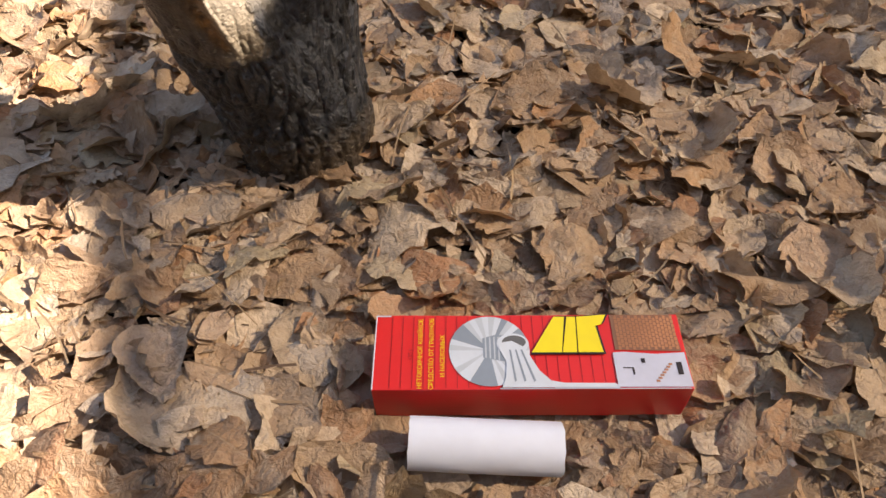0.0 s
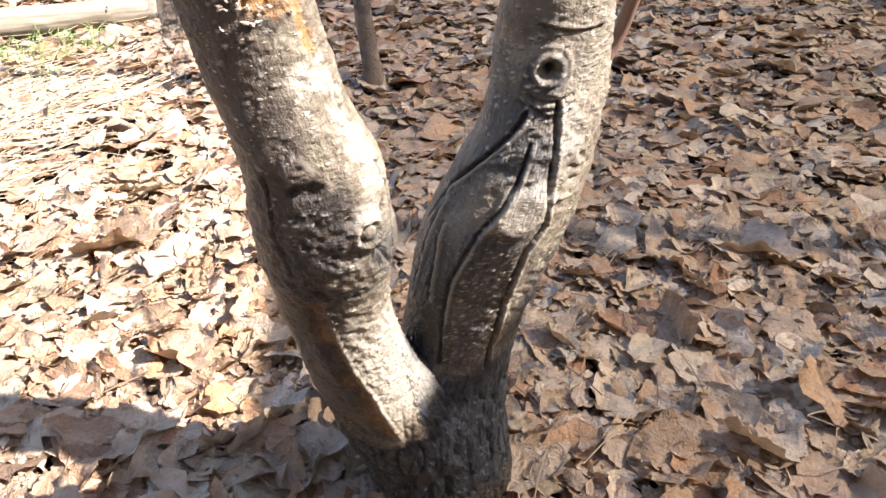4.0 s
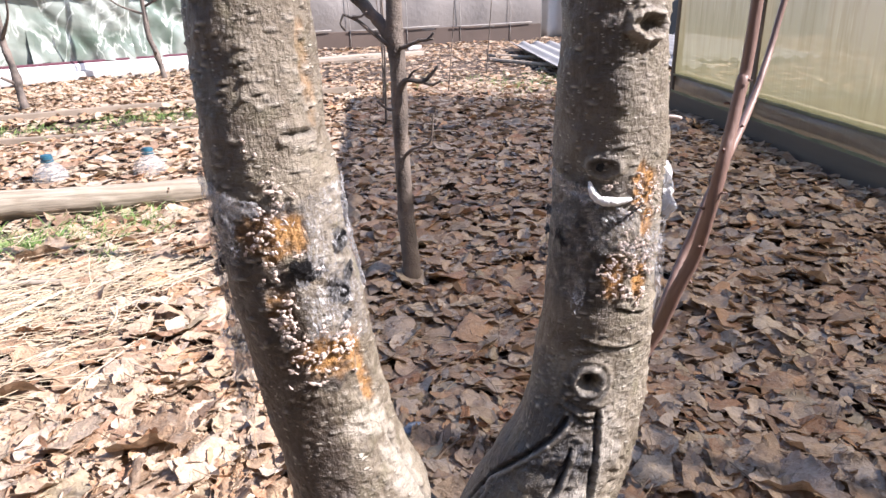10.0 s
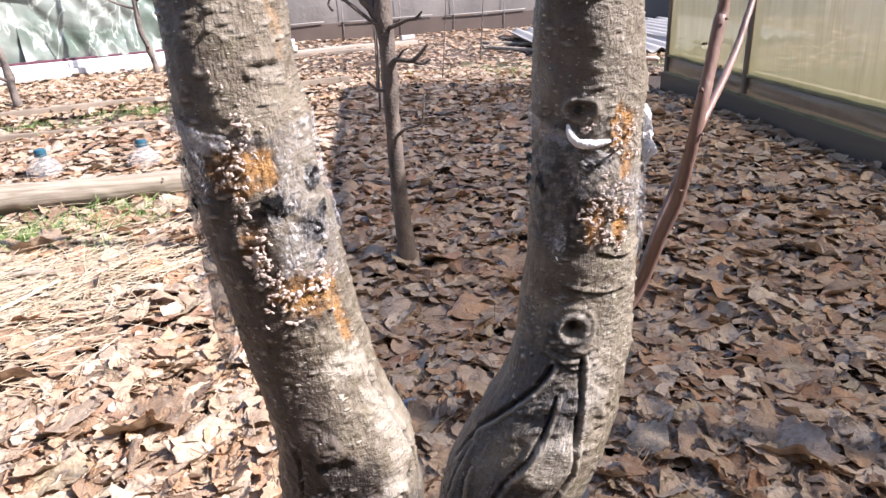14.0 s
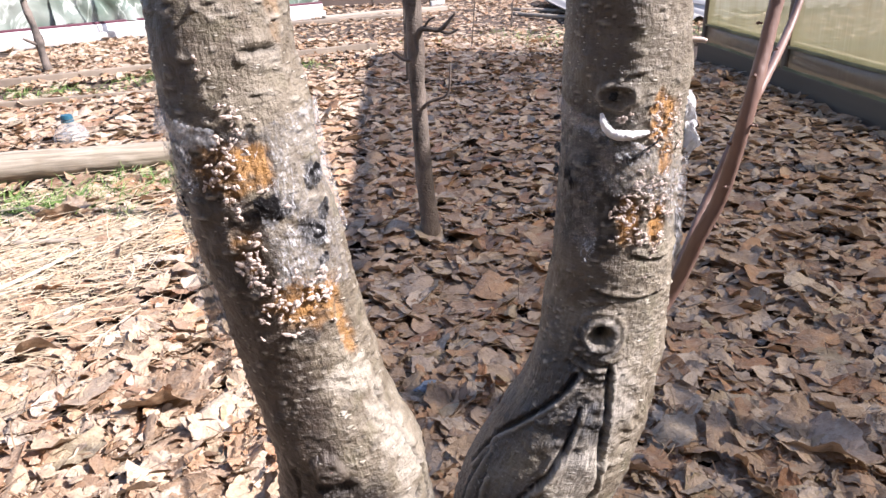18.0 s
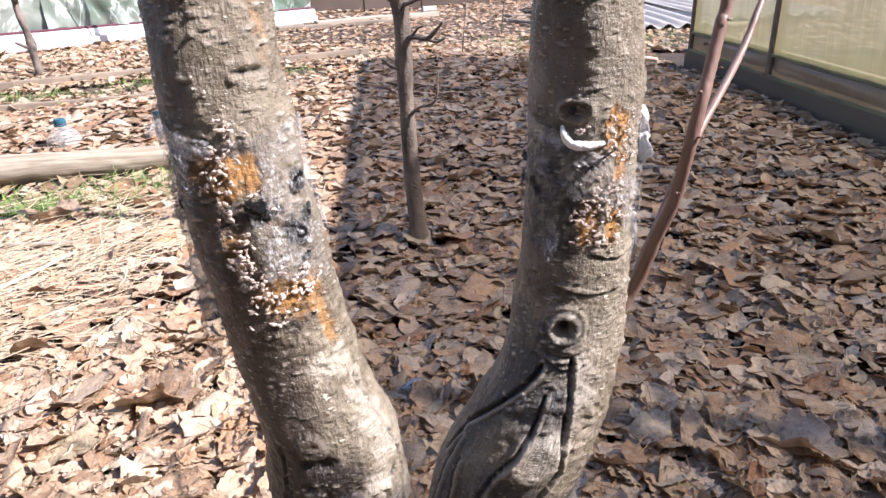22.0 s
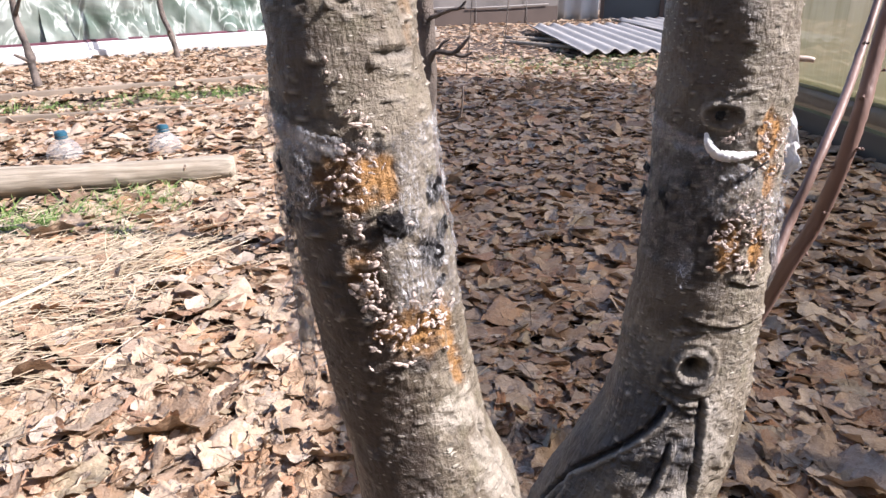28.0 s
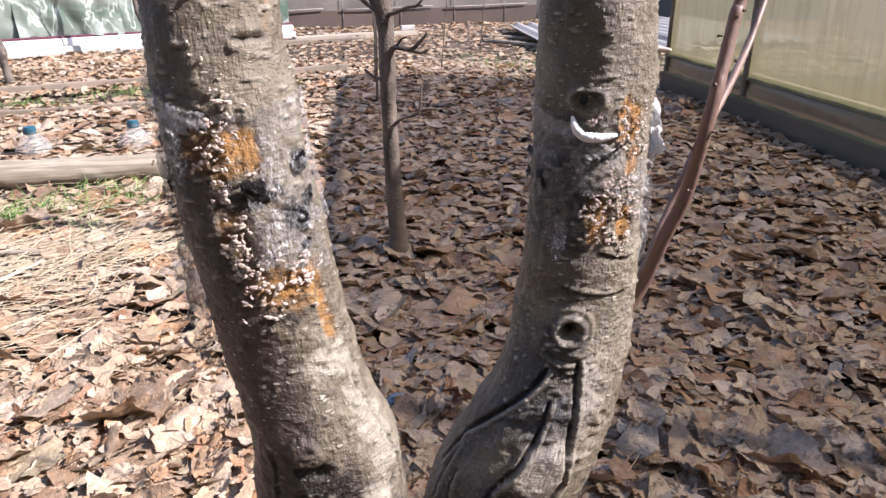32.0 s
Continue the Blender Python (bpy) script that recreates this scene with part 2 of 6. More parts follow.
def empty(name, m=None, **tags):
    ob = new(name)
    if m is not None:
        ob.matrix_world = m
    ob.empty_display_size = 0.05
    return tagged(ob, **tags)


def vnoise(p, freq, seed=0):
    """Value noise from -1 to 1 at the points p (n, 3)."""
    q = np.asarray(p) * freq
    i = np.floor(q).astype(np.int64)
    f = q - i
    f = f * f * (3 - 2 * f)
    out = np.zeros(len(q))
    for dx in (0, 1):
        for dy in (0, 1):
            for dz in (0, 1):
                h = (i[:, 0] + dx) * 73856093 ^ (i[:, 1] + dy) * 19349663 ^ (i[:, 2] + dz) * 83492791 ^ (seed * 2654435)
                h = (h ^ (h >> 13)) * 1274126177 & 0xFFFFFFFF
                h = (h ^ (h >> 16)) & 0xFFFF
                w = (f[:, 0] if dx else 1 - f[:, 0]) * (f[:, 1] if dy else 1 - f[:, 1]) * (f[:, 2] if dz else 1 - f[:, 2])
                out += w * h / 32767.5
    return out - 1


def step(a, b, x):
    t = np.clip((x - a) / (b - a), 0, 1)
    return t * t * (3 - 2 * t)


def height(x, y):
    """The ground's gentle swells."""
    return 0.012 * np.sin(x * 3.1 + 1.0) * np.cos(y * 2.3) * np.clip(np.hypot(x - 0.05, y - 0.4) - 0.25, 0, 1)


def drift(x, y):
    """How high the leaves have drifted: low heaps and hollows, flat round the packet, the trunk's foot and the wall's foot."""
    p = np.stack([x, y, np.zeros_like(x)], -1)
    h = 0.009 * np.clip(vnoise(p, 6.0, 71) + 0.35, 0, 2) + 0.0035 * np.clip(vnoise(p, 17.0, 72) + 0.3, 0, 2)
    return h * (1 - np.exp(-(((x - 0.13) / 0.17) ** 2 + ((y - 0.25) / 0.12) ** 2) ** 2)) * np.clip(np.hypot(x + 0.06, y - 0.51) / 0.12 - 0.3, 0.2, 1)


# ---- ground ----
def build_ground():
    ax = np.concatenate([[-400, -120, -40, -16], np.linspace(-8, 4, 97), [8, 16, 40, 120, 400]])
    ay = np.concatenate([[-400, -120, -40, -12, -4], np.linspace(-2, 11, 105), [16, 40, 120, 400]])
    verts, faces = [], []
    for y in ay:
        for x in ax:
            verts.append((x, y, float(height(x, y)) - 0.004 if abs(x) < 9 and abs(y) < 12 else -0.004))
    w = len(ax)
    for j in range(len(ay) - 1):
        for i in range(w - 1):
            faces.append((j * w + i, j * w + i + 1, (j + 1) * w + i + 1, (j + 1) * w + i))
    return tagged(mesh_ob("ground", verts, faces, M_SOIL), "bare dark garden soil under the fallen leaves", "ground", kind="structure")


ground = build_ground()


# ---- fallen leaves ----
def leaf_grid(n, nu, nv, rng, size=(0.05, 0.095), curl=1.0, torn=0.45):
    """n leaves as arrays: points (n, nu*nv, 3) and their places u, v on a whole leaf. Some are torn pieces."""
    one = lambda a, b: rng.uniform(a, b, (n, 1, 1))
    u = np.linspace(0.0, 1, nu)[None, :, None]
    v = np.linspace(-1, 1, nv)[None, None, :]
    piece = one(0, 1) < torn
    # torn ends and sides follow slanting, jagged lines
    lo = piece * (one(-0.1, 0.5) + one(-0.25, 0.25) * v + rng.uniform(-0.05, 0.05, (n, 1, nv)))
    hi = 1 - piece * (one(-0.1, 0.45) + one(-0.25, 0.25) * v + rng.uniform(-0.05, 0.05, (n, 1, nv)))
    lo, hi = np.clip(lo, 0.0, 0.6), np.clip(hi, 0.4, 1.0)
    U = lo + (np.maximum(hi, lo + 0.12) - lo) * u
    side = piece * (one(0, 1) < 0.6)
    vlo = -1 + side * (one(0.0, 1.0) + one(-0.4, 0.4) * u + rng.uniform(-0.06, 0.06, (n, nu, 1)))
    V = np.clip(vlo, -1, 0.4) + (1 - np.clip(vlo, -1, 0.4)) * (v + 1) / 2
    length = (size[0] + (size[1] - size[0]) * rng.beta(1.3, 2.0, (n, 1, 1)))
    length = length * (1 + 0.45 * piece)
    wide = length * one(0.24, 0.42)
    prof = np.sin(np.pi * np.clip(U, 0.004, 0.996) ** one(0.55, 0.95)) ** one(0.55, 0.95)
    rim = np.abs(v) > 0.99
    sgn = np.sign(V + 1e-6)
    lobes = 0.08 * np.sin(U * one(9, 20) + sgn * one(0, 3)) + 0.05 * np.sin(U * one(20, 34) + sgn * one(0, 3))
    saw = 1 + rim * rng.uniform(-0.14, 0.08, (n, nu, nv)) + lobes * np.abs(V)
    notch = 1 - 0.6 * (V * np.sign(one(-1, 1)) > 0.2) * np.exp(-((U - one(0.2, 0.9)) / 0.10) ** 2) * (one(0, 1) < 0.4)
    x = (U - 0.5) * length + rng.normal(0, 0.010, (n, nu, nv)) * length
    y = V * wide * prof * saw * notch + 0.35 * wide * np.sin(U * 3 + one(0, 6)) * one(0, 1)
    P, Q = (U - 0.5) * 2, V * prof
    x = x + 0.035 * length * np.sin(Q * one(1, 4) + one(0, 6))
    boat = (one(0, 1) < 0.26) * one(-0.55, 0.12)
    y = y * (1 - 0.35 * np.abs(boat))
    heavy = 1 + 2.2 * (one(0, 1) < 0.10)
    z = heavy * (one(-0.08, 0.10) * Q ** 2 + one(-0.10, 0.10) * P * P) + one(-0.04, 0.07) * np.abs(Q)
    z = z + boat * (0.55 * Q ** 2 + 0.15 * np.abs(Q))
    # sharp bends over random lines: a dry leaf folds, it doesn't bulge
    for reach in (0.24, 0.20, 0.16):
        an = one(0, 6.283)
        z = z + one(-reach, reach) * np.maximum(0, P * np.cos(an) + Q * 0.6 * np.sin(an) - one(-0.45, 0.65))
    # crumpled all over: ridges in several directions, sharp at the top
    top = nu / 3.6
    for k in range(4):
        an, f = one(0, 6.283), one(0.35, 1.0) * top
        way = P * np.cos(an) + Q * 0.65 * np.sin(an) + 0.12 * np.sin(P * one(2, 5) + Q * one(-3, 3))
        z = z + one(0.25, 1.0) * (0.105 / (1 + f)) * (1 - 1.6 * np.abs(np.sin(way * f * 1.57 + one(0, 6.283))))
    # a rolled margin
    roll = one(0, 1) < 0.40
    z = z + roll * one(0.15, 0.7) * np.maximum(0, V * np.sign(one(-1, 1)) * prof - 0.5)
    z = z + rng.normal(0, 0.012, (n, nu, nv)) + rim * rng.uniform(-0.04, 0.06, (n, nu, nv))
    pts = np.stack([x, y, curl * length * 0.62 * z], -1).reshape(n, nu * nv, 3)
    return pts, np.broadcast_to(U, (n, nu, nv)).reshape(n, -1), np.broadcast_to(V, (n, nu, nv)).reshape(n, -1)


def turned(pts, yaw, pitch, roll):
    cy, sy, cp, sp, cr, sr = np.cos(yaw), np.sin(yaw), np.cos(pitch), np.sin(pitch), np.cos(roll), np.sin(roll)
    x, y, z = pts[..., 0], pts[..., 1], pts[..., 2]
    y, z = y * cr - z * sr, y * sr + z * cr
    x, z = x * cp + z * sp, -x * sp + z * cp
    return np.stack([x * cy - y * sy, x * sy + y * cy, z], -1)


def grid_faces(n, nu, nv):
    i, j = np.meshgrid(np.arange(nu - 1), np.arange(nv - 1), indexing="ij")
    a = (i * nv + j).ravel()
    q = np.stack([a, a + nv, a + nv + 1, a + 1], -1)
    return (q[None] + (np.arange(n) * nu * nv)[:, None, None]).reshape(-1, 4)


def fast_mesh(name, pts, quads, uv, material):
    me = bpy.data.meshes.new(name)
    me.vertices.add(len(pts))
    me.vertices.foreach_set("co", pts.astype(np.float32).ravel())
    me.loops.add(len(quads) * 4)
    me.loops.foreach_set("vertex_index", quads.astype(np.int32).ravel())
    me.polygons.add(len(quads))
    me.polygons.foreach_set("loop_start", np.arange(len(quads), dtype=np.int32) * 4)
    me.polygons.foreach_set("use_smooth", np.ones(len(quads), bool))
    if uv is not None:
        lay = me.uv_layers.new(name="UVMap")
        lay.data.foreach_set("uv", uv[quads.ravel()].astype(np.float32).ravel())
    me.materials.append(material)
    me.update(calc_edges=True)
    return me


def leaf_field(name, xy, nu, nv, rng, size, lift, label, tilt=0.35, curl=1.0, torn=0.45, heap=1.0):
    n = len(xy)
    pts, U, V = leaf_grid(n, nu, nv, rng, size, curl, torn)
    pts = turned(pts, rng.uniform(0, 6.283, (n, 1)), tilt * rng.standard_t(3, (n, 1)).clip(-4, 4) * 0.7, tilt * rng.standard_t(3, (n, 1)).clip(-4, 4) * 0.7)
    low = pts[..., 2].min(1)
    hx, hy = xy[:, 0], xy[:, 1]
    lay = drift(hx, hy)
    gx, gy = (drift(hx + 0.01, hy) - lay) * 100, (drift(hx, hy + 0.01) - lay) * 100
    pts[..., 2] += gx[:, None] * pts[..., 0] + gy[:, None] * pts[..., 1]
    base = height(hx, hy) + 0.001 + lay * heap + rng.uniform(0, 1, n) ** 1.3 * lift
    pts[..., 0] += xy[:, 0:1]
    pts[..., 1] += xy[:, 1:2]
    pts[..., 2] += (base - low * 0.6)[:, None]
    uv = np.stack([U, V], -1).reshape(-1, 2)
    me = fast_mesh(name, pts.reshape(-1, 3), grid_faces(n, nu, nv), uv, M_LEAF)
    return tagged(new(name, me), label, "leaves", kind="stuff")


BOX_AT, BOX_YAW = (0.135, 0.272), 3.2
ROLL_AT = (0.1075, 0.2135)
def keep_off(xy, pad=0.0):
    """Leaves that would pierce the trunk, the packet or the roll are left out."""
    a = radians(BOX_YAW)
    dx, dy = xy[:, 0] - BOX_AT[0], xy[:, 1] - BOX_AT[1]
    bx, by = dx * math.cos(a) + dy * math.sin(a), -dx * math.sin(a) + dy * math.cos(a)
    clear = ~((np.abs(bx) < 0.115 + pad) & (np.abs(by) < 0.045 + pad))
    clear &= ~((np.abs(xy[:, 0] - ROLL_AT[0]) < 0.06 + pad) & (np.abs(xy[:, 1] - ROLL_AT[1]) < 0.03 + pad))
    clear &= np.hypot(xy[:, 0] + 0.06, xy[:, 1] - 0.51) > 0.055
    return clear


rng = np.random.RandomState(5)
def spots(x0, x1, y0, y1, n):
    return np.stack([rng.uniform(x0, x1, n), rng.uniform(y0, y1, n)], -1)


def wall_x(y):
    return 0.86 - 0.3585 * (y - 2.45)


def free(xy, pad=0.045):
    return xy[((xy[:, 0] < wall_x(xy[:, 1]) - pad) | (xy[:, 1] > 4.5)) & keep_off(xy)]


def thinned(xy, x0, x1, y0, y1, soft):
    """Leaves grow sparse towards the rim of a patch, so that it has no border."""
    d = np.minimum(np.minimum(xy[:, 0] - x0, x1 - xy[:, 0]), np.minimum(xy[:, 1] - y0, y1 - xy[:, 1]))
    return xy[rng.uniform(0, 1, len(xy)) < np.clip(d / soft, 0, 1)]


close = free(spots(-0.75, 0.75, -0.15, 1.0, 6200))
near = spots(-1.4, 1.3, -0.4, 2.0, 11500)
near = free(near[~((np.abs(near[:, 0]) < 0.75) & (near[:, 1] > -0.15) & (near[:, 1] < 1.0))])
bits = free(spots(-1.3, 1.3, -0.3, 2.4, 7000))
mid = spots(-3.9, 1.0, 0.7, 4.6, 34000)
def off_grass(xy):
    keep = rng.uniform(0, 1, len(xy)) > 0.8
    weedy = (np.abs(xy[:, 1] - (0.75 * xy[:, 0] + 4.82)) < 0.22) & (xy[:, 0] > -3.3) & (xy[:, 0] < -1.5)
    weedy |= (np.abs(xy[:, 1] - (0.6 * xy[:, 0] + 2.42)) < 0.17) & (xy[:, 0] > -1.9) & (xy[:, 0] < -1.05)
    on_log = np.abs((xy[:, 0] + 1.66) * 0.465 - (xy[:, 1] - 1.69) * 0.885) < 0.055
    return (keep | ~weedy) & ~(on_log & (xy[:, 0] < -1.15))


mid = mid[off_grass(mid)]
mid = free(mid[~((mid[:, 0] > -1.4) & (mid[:, 1] < 2.0))])
far = spots(-6.0, 2.2, 4.3, 10.5, 23000)
LITTER = "thick layer of crumpled dry brown leaves on the soil"
leaf_field("leaf_litter", close, 12, 8, rng, (0.022, 0.080), 0.012, LITTER, 0.13, 1.2)
leaf_field("leaf_litter", near, 9, 6, rng, (0.024, 0.082), 0.011, LITTER, 0.10, 1.0)
bits = np.vstack([bits, free(spots(-0.75, 0.75, -0.1, 1.1, 4500))])
leaf_field("leaf_crumbs", bits, 4, 3, rng, (0.008, 0.030), 0.016, "small broken crumbs of dry leaves", 0.2, 1.2, 0.9)
leaf_field("leaf_litter", mid, 6, 5, rng, (0.024, 0.080), 0.010, LITTER, 0.075, 0.95)
leaf_field("leaf_litter", free(far), 4, 3, rng, (0.028, 0.070), 0.012, "scattered pale dry leaves on the far garden beds", 0.09, 0.9)
# the litter goes on round the place, thinning out
outer = thinned(spots(-7.0, 2.4, -3.2, 5.0, 13000), -7.0, 2.4, -3.2, 5.0, 1.2)
outer = free(outer[(outer[:, 0] < -3.7) | (outer[:, 1] < -0.25) | ((outer[:, 0] < -1.3) & (outer[:, 1] < 0.8))])
leaf_field("leaf_litter", outer, 4, 3, rng, (0.05, 0.09), 0.02, LITTER, 0.12, 0.9)
# dark flat leaves beneath, so that no bare plane shows between
under = free(spots(-1.3, 1.3, -0.3, 2.0, 2500), 0.06)
under = under[keep_off(under, -0.02)]
leaf_field("leaf_litter", under, 4, 3, rng, (0.05, 0.09), 0.003, "flattened damp leaves under the loose ones", 0.06, 0.3, heap=0.3)


bed = spots(-0.02, 0.30, 0.14, 0.36, 420)
leaf_field("leaf_litter", bed, 5, 4, rng, (0.04, 0.08), 0.004, "flattened leaves under the packet and the roll", 0.02, 0.25, heap=0.0)


# ---- tree ----
LEFT_LIMB = [(-0.062, 0.51, -0.03, 0.064), (-0.064, 0.508, 0.02, 0.059), (-0.073, 0.497, 0.07, 0.056), (-0.085, 0.472, 0.13, 0.050), (-0.098, 0.440, 0.20, 0.037),
             (-0.102, 0.417, 0.27, 0.033), (-0.100, 0.406, 0.305, 0.0335), (-0.094, 0.395, 0.345, 0.0375), (-0.094, 0.389, 0.39, 0.0345), (-0.107, 0.387, 0.44, 0.030),
             (-0.115, 0.383, 0.50, 0.028), (-0.121, 0.382, 0.55, 0.027), (-0.126, 0.387, 0.60, 0.0265), (-0.130, 0.39, 0.66, 0.026), (-0.14, 0.40, 0.9, 0.025), (-0.16, 0.42, 1.4, 0.02)]
RIGHT_LIMB = [(-0.06, 0.51, 0.05, 0.050), (-0.048, 0.507, 0.15, 0.043), (-0.040, 0.502, 0.20, 0.042), (-0.030, 0.498, 0.25, 0.045), (-0.014, 0.496, 0.30, 0.048), (0.001, 0.500, 0.34, 0.044),
              (0.012, 0.507, 0.37, 0.0385), (0.016, 0.517, 0.41, 0.035), (0.019, 0.521, 0.45, 0.0335), (0.0195, 0.525, 0.50, 0.0325), (0.0195, 0.528, 0.55, 0.0315),
              (0.0175, 0.529, 0.60, 0.030), (0.016, 0.53, 0.66, 0.029), (0.01, 0.54, 0.9, 0.027), (-0.01, 0.56, 1.4, 0.02)]


class Limb:
    """A limb as a fine skin over rows of x, y, z, r: height z and turn phi (0 towards -y, growing towards +x)."""
    def __init__(self, rows, z0, z1, nz, nphi):
        q = spline(rows, 900)
        self.q = q
        self.nz, self.nphi = nz, nphi
        zs = np.linspace(z0, z1, nz)
        ph = np.linspace(-np.pi, np.pi, nphi, endpoint=False)
        Z, P = np.meshgrid(zs, ph, indexing="ij")
        self.z, self.phi = Z.ravel(), P.ravel()
        self.ax, self.ay, self.r = (np.interp(self.z, q[:, 2], q[:, k]) for k in (0, 1, 3))
        self.s = np.sin(self.phi)
        self.c = -np.cos(self.phi)
        self.base = np.stack([self.ax + self.r * self.s, self.ay + self.r * self.c, self.z], -1)
        self.out = np.zeros(len(self.z))
        self.mask = {k: np.zeros(len(self.z)) for k in ("char", "orange", "pale", "dark", "brown")}
        self.wob = vnoise(self.base, 160, 3) * 0.6 + vnoise(self.base, 420, 4) * 0.4

    def dist(self, z, phi):
        """Metres over the skin from a spot: along, up."""
        d = (np.degrees(self.phi) - phi + 180) % 360 - 180
        return np.radians(d) * self.r, self.z - z

    def spot(self, z, phi, rx, rz, wob=0.3):
        """1 in the middle, 0 past the ragged rim."""
        a, b = self.dist(z, phi)
        d = np.hypot(a / rx, b / rz) + self.wob * wob
        return 1 - step(0.65, 1.15, d)

    def line(self, pts, width, wob=0.25):
        """1 on a line through (z, phi) points."""
        best = np.full(len(self.z), 9.0)
        for (za, pa), (zb, pb) in zip(pts[:-1], pts[1:]):
            a, b = self.dist(za, pa)
            ux, uz = np.radians(pb - pa) * self.r, zb - za
            t = np.clip((a * ux + b * uz) / (ux * ux + uz * uz + 1e-12), 0, 1)
            best = np.minimum(best, np.hypot(a - t * ux, b - t * uz))
        return 1 - step(0.35, 1.0, best / width + self.wob * wob)

    def at(self, z, phi, lift=0.0):
        """A place on the skin and its outward normal."""
        x, y, r = (np.interp(z, self.q[:, 2], self.q[:, k]) for k in (0, 1, 3))
        n = Vector((math.sin(radians(phi)), -math.cos(radians(phi)), 0))
        return Vector((x, y, z)) + n * (r + lift), n

    def lenticels(self, n, rng, z0, z1, p0, p1, size=1.0):
        for _ in range(n):
            z, phi = rng.uniform(z0, z1), rng.uniform(p0, p1)
            rx, rz = rng.uniform(0.0012, 0.0046) * size, rng.uniform(0.0006, 0.0012) * size
            lo, hi = np.searchsorted(self.z[::self.nphi], (z - 0.004, z + 0.004)) * self.nphi
            sl = slice(lo, hi)
            d = (np.degrees(self.phi[sl]) - phi + 180) % 360 - 180
            k = np.hypot(np.radians(d) * self.r[sl] / rx, (self.z[sl] - z + 0.12 * np.radians(d) * self.r[sl]) / rz)
            m = np.clip(1.3 - k, 0, 1)
            self.out[sl] += m * 0.0011
            self.mask["pale"][sl] = np.maximum(self.mask["pale"][sl], m * rng.uniform(0.4, 1.0))
            # below each lenticel: a small dent, and its shadow painted dark
            k = np.hypot(np.radians(d) * self.r[sl] / rx / 1.1, (self.z[sl] - z + 0.0013 * size + 0.12 * np.radians(d) * self.r[sl]) / rz)
            m = np.clip(1.2 - k, 0, 1)
            self.out[sl] -= m * 0.0006
            self.mask["dark"][sl] = np.maximum(self.mask["dark"][sl], m * 0.8)

    def build(self, name, material, parent, label=""):
        pts = self.base + np.stack([self.s * self.out, self.c * self.out, np.zeros(len(self.z))], -1)
        i, j = np.meshgrid(np.arange(self.nz - 1), np.arange(self.nphi), indexing="ij")
        j2 = (j + 1) % self.nphi
        quads = np.stack([i * self.nphi + j, i * self.nphi + j2, (i + 1) * self.nphi + j2, (i + 1) * self.nphi + j], -1).reshape(-1, 4)
        skin = np.stack([self.phi * self.r, self.z], -1)
        me = fast_mesh(name, pts, quads, skin, material)
        for k, v in self.mask.items():
            a = me.attributes.new("mark_" + k, 'FLOAT', 'POINT')
            a.data.foreach_set("value", np.clip(v, 0, 1).astype(np.float32))
        ob = new(name, me)
        ob.parent = parent
        return tagged(ob, label)


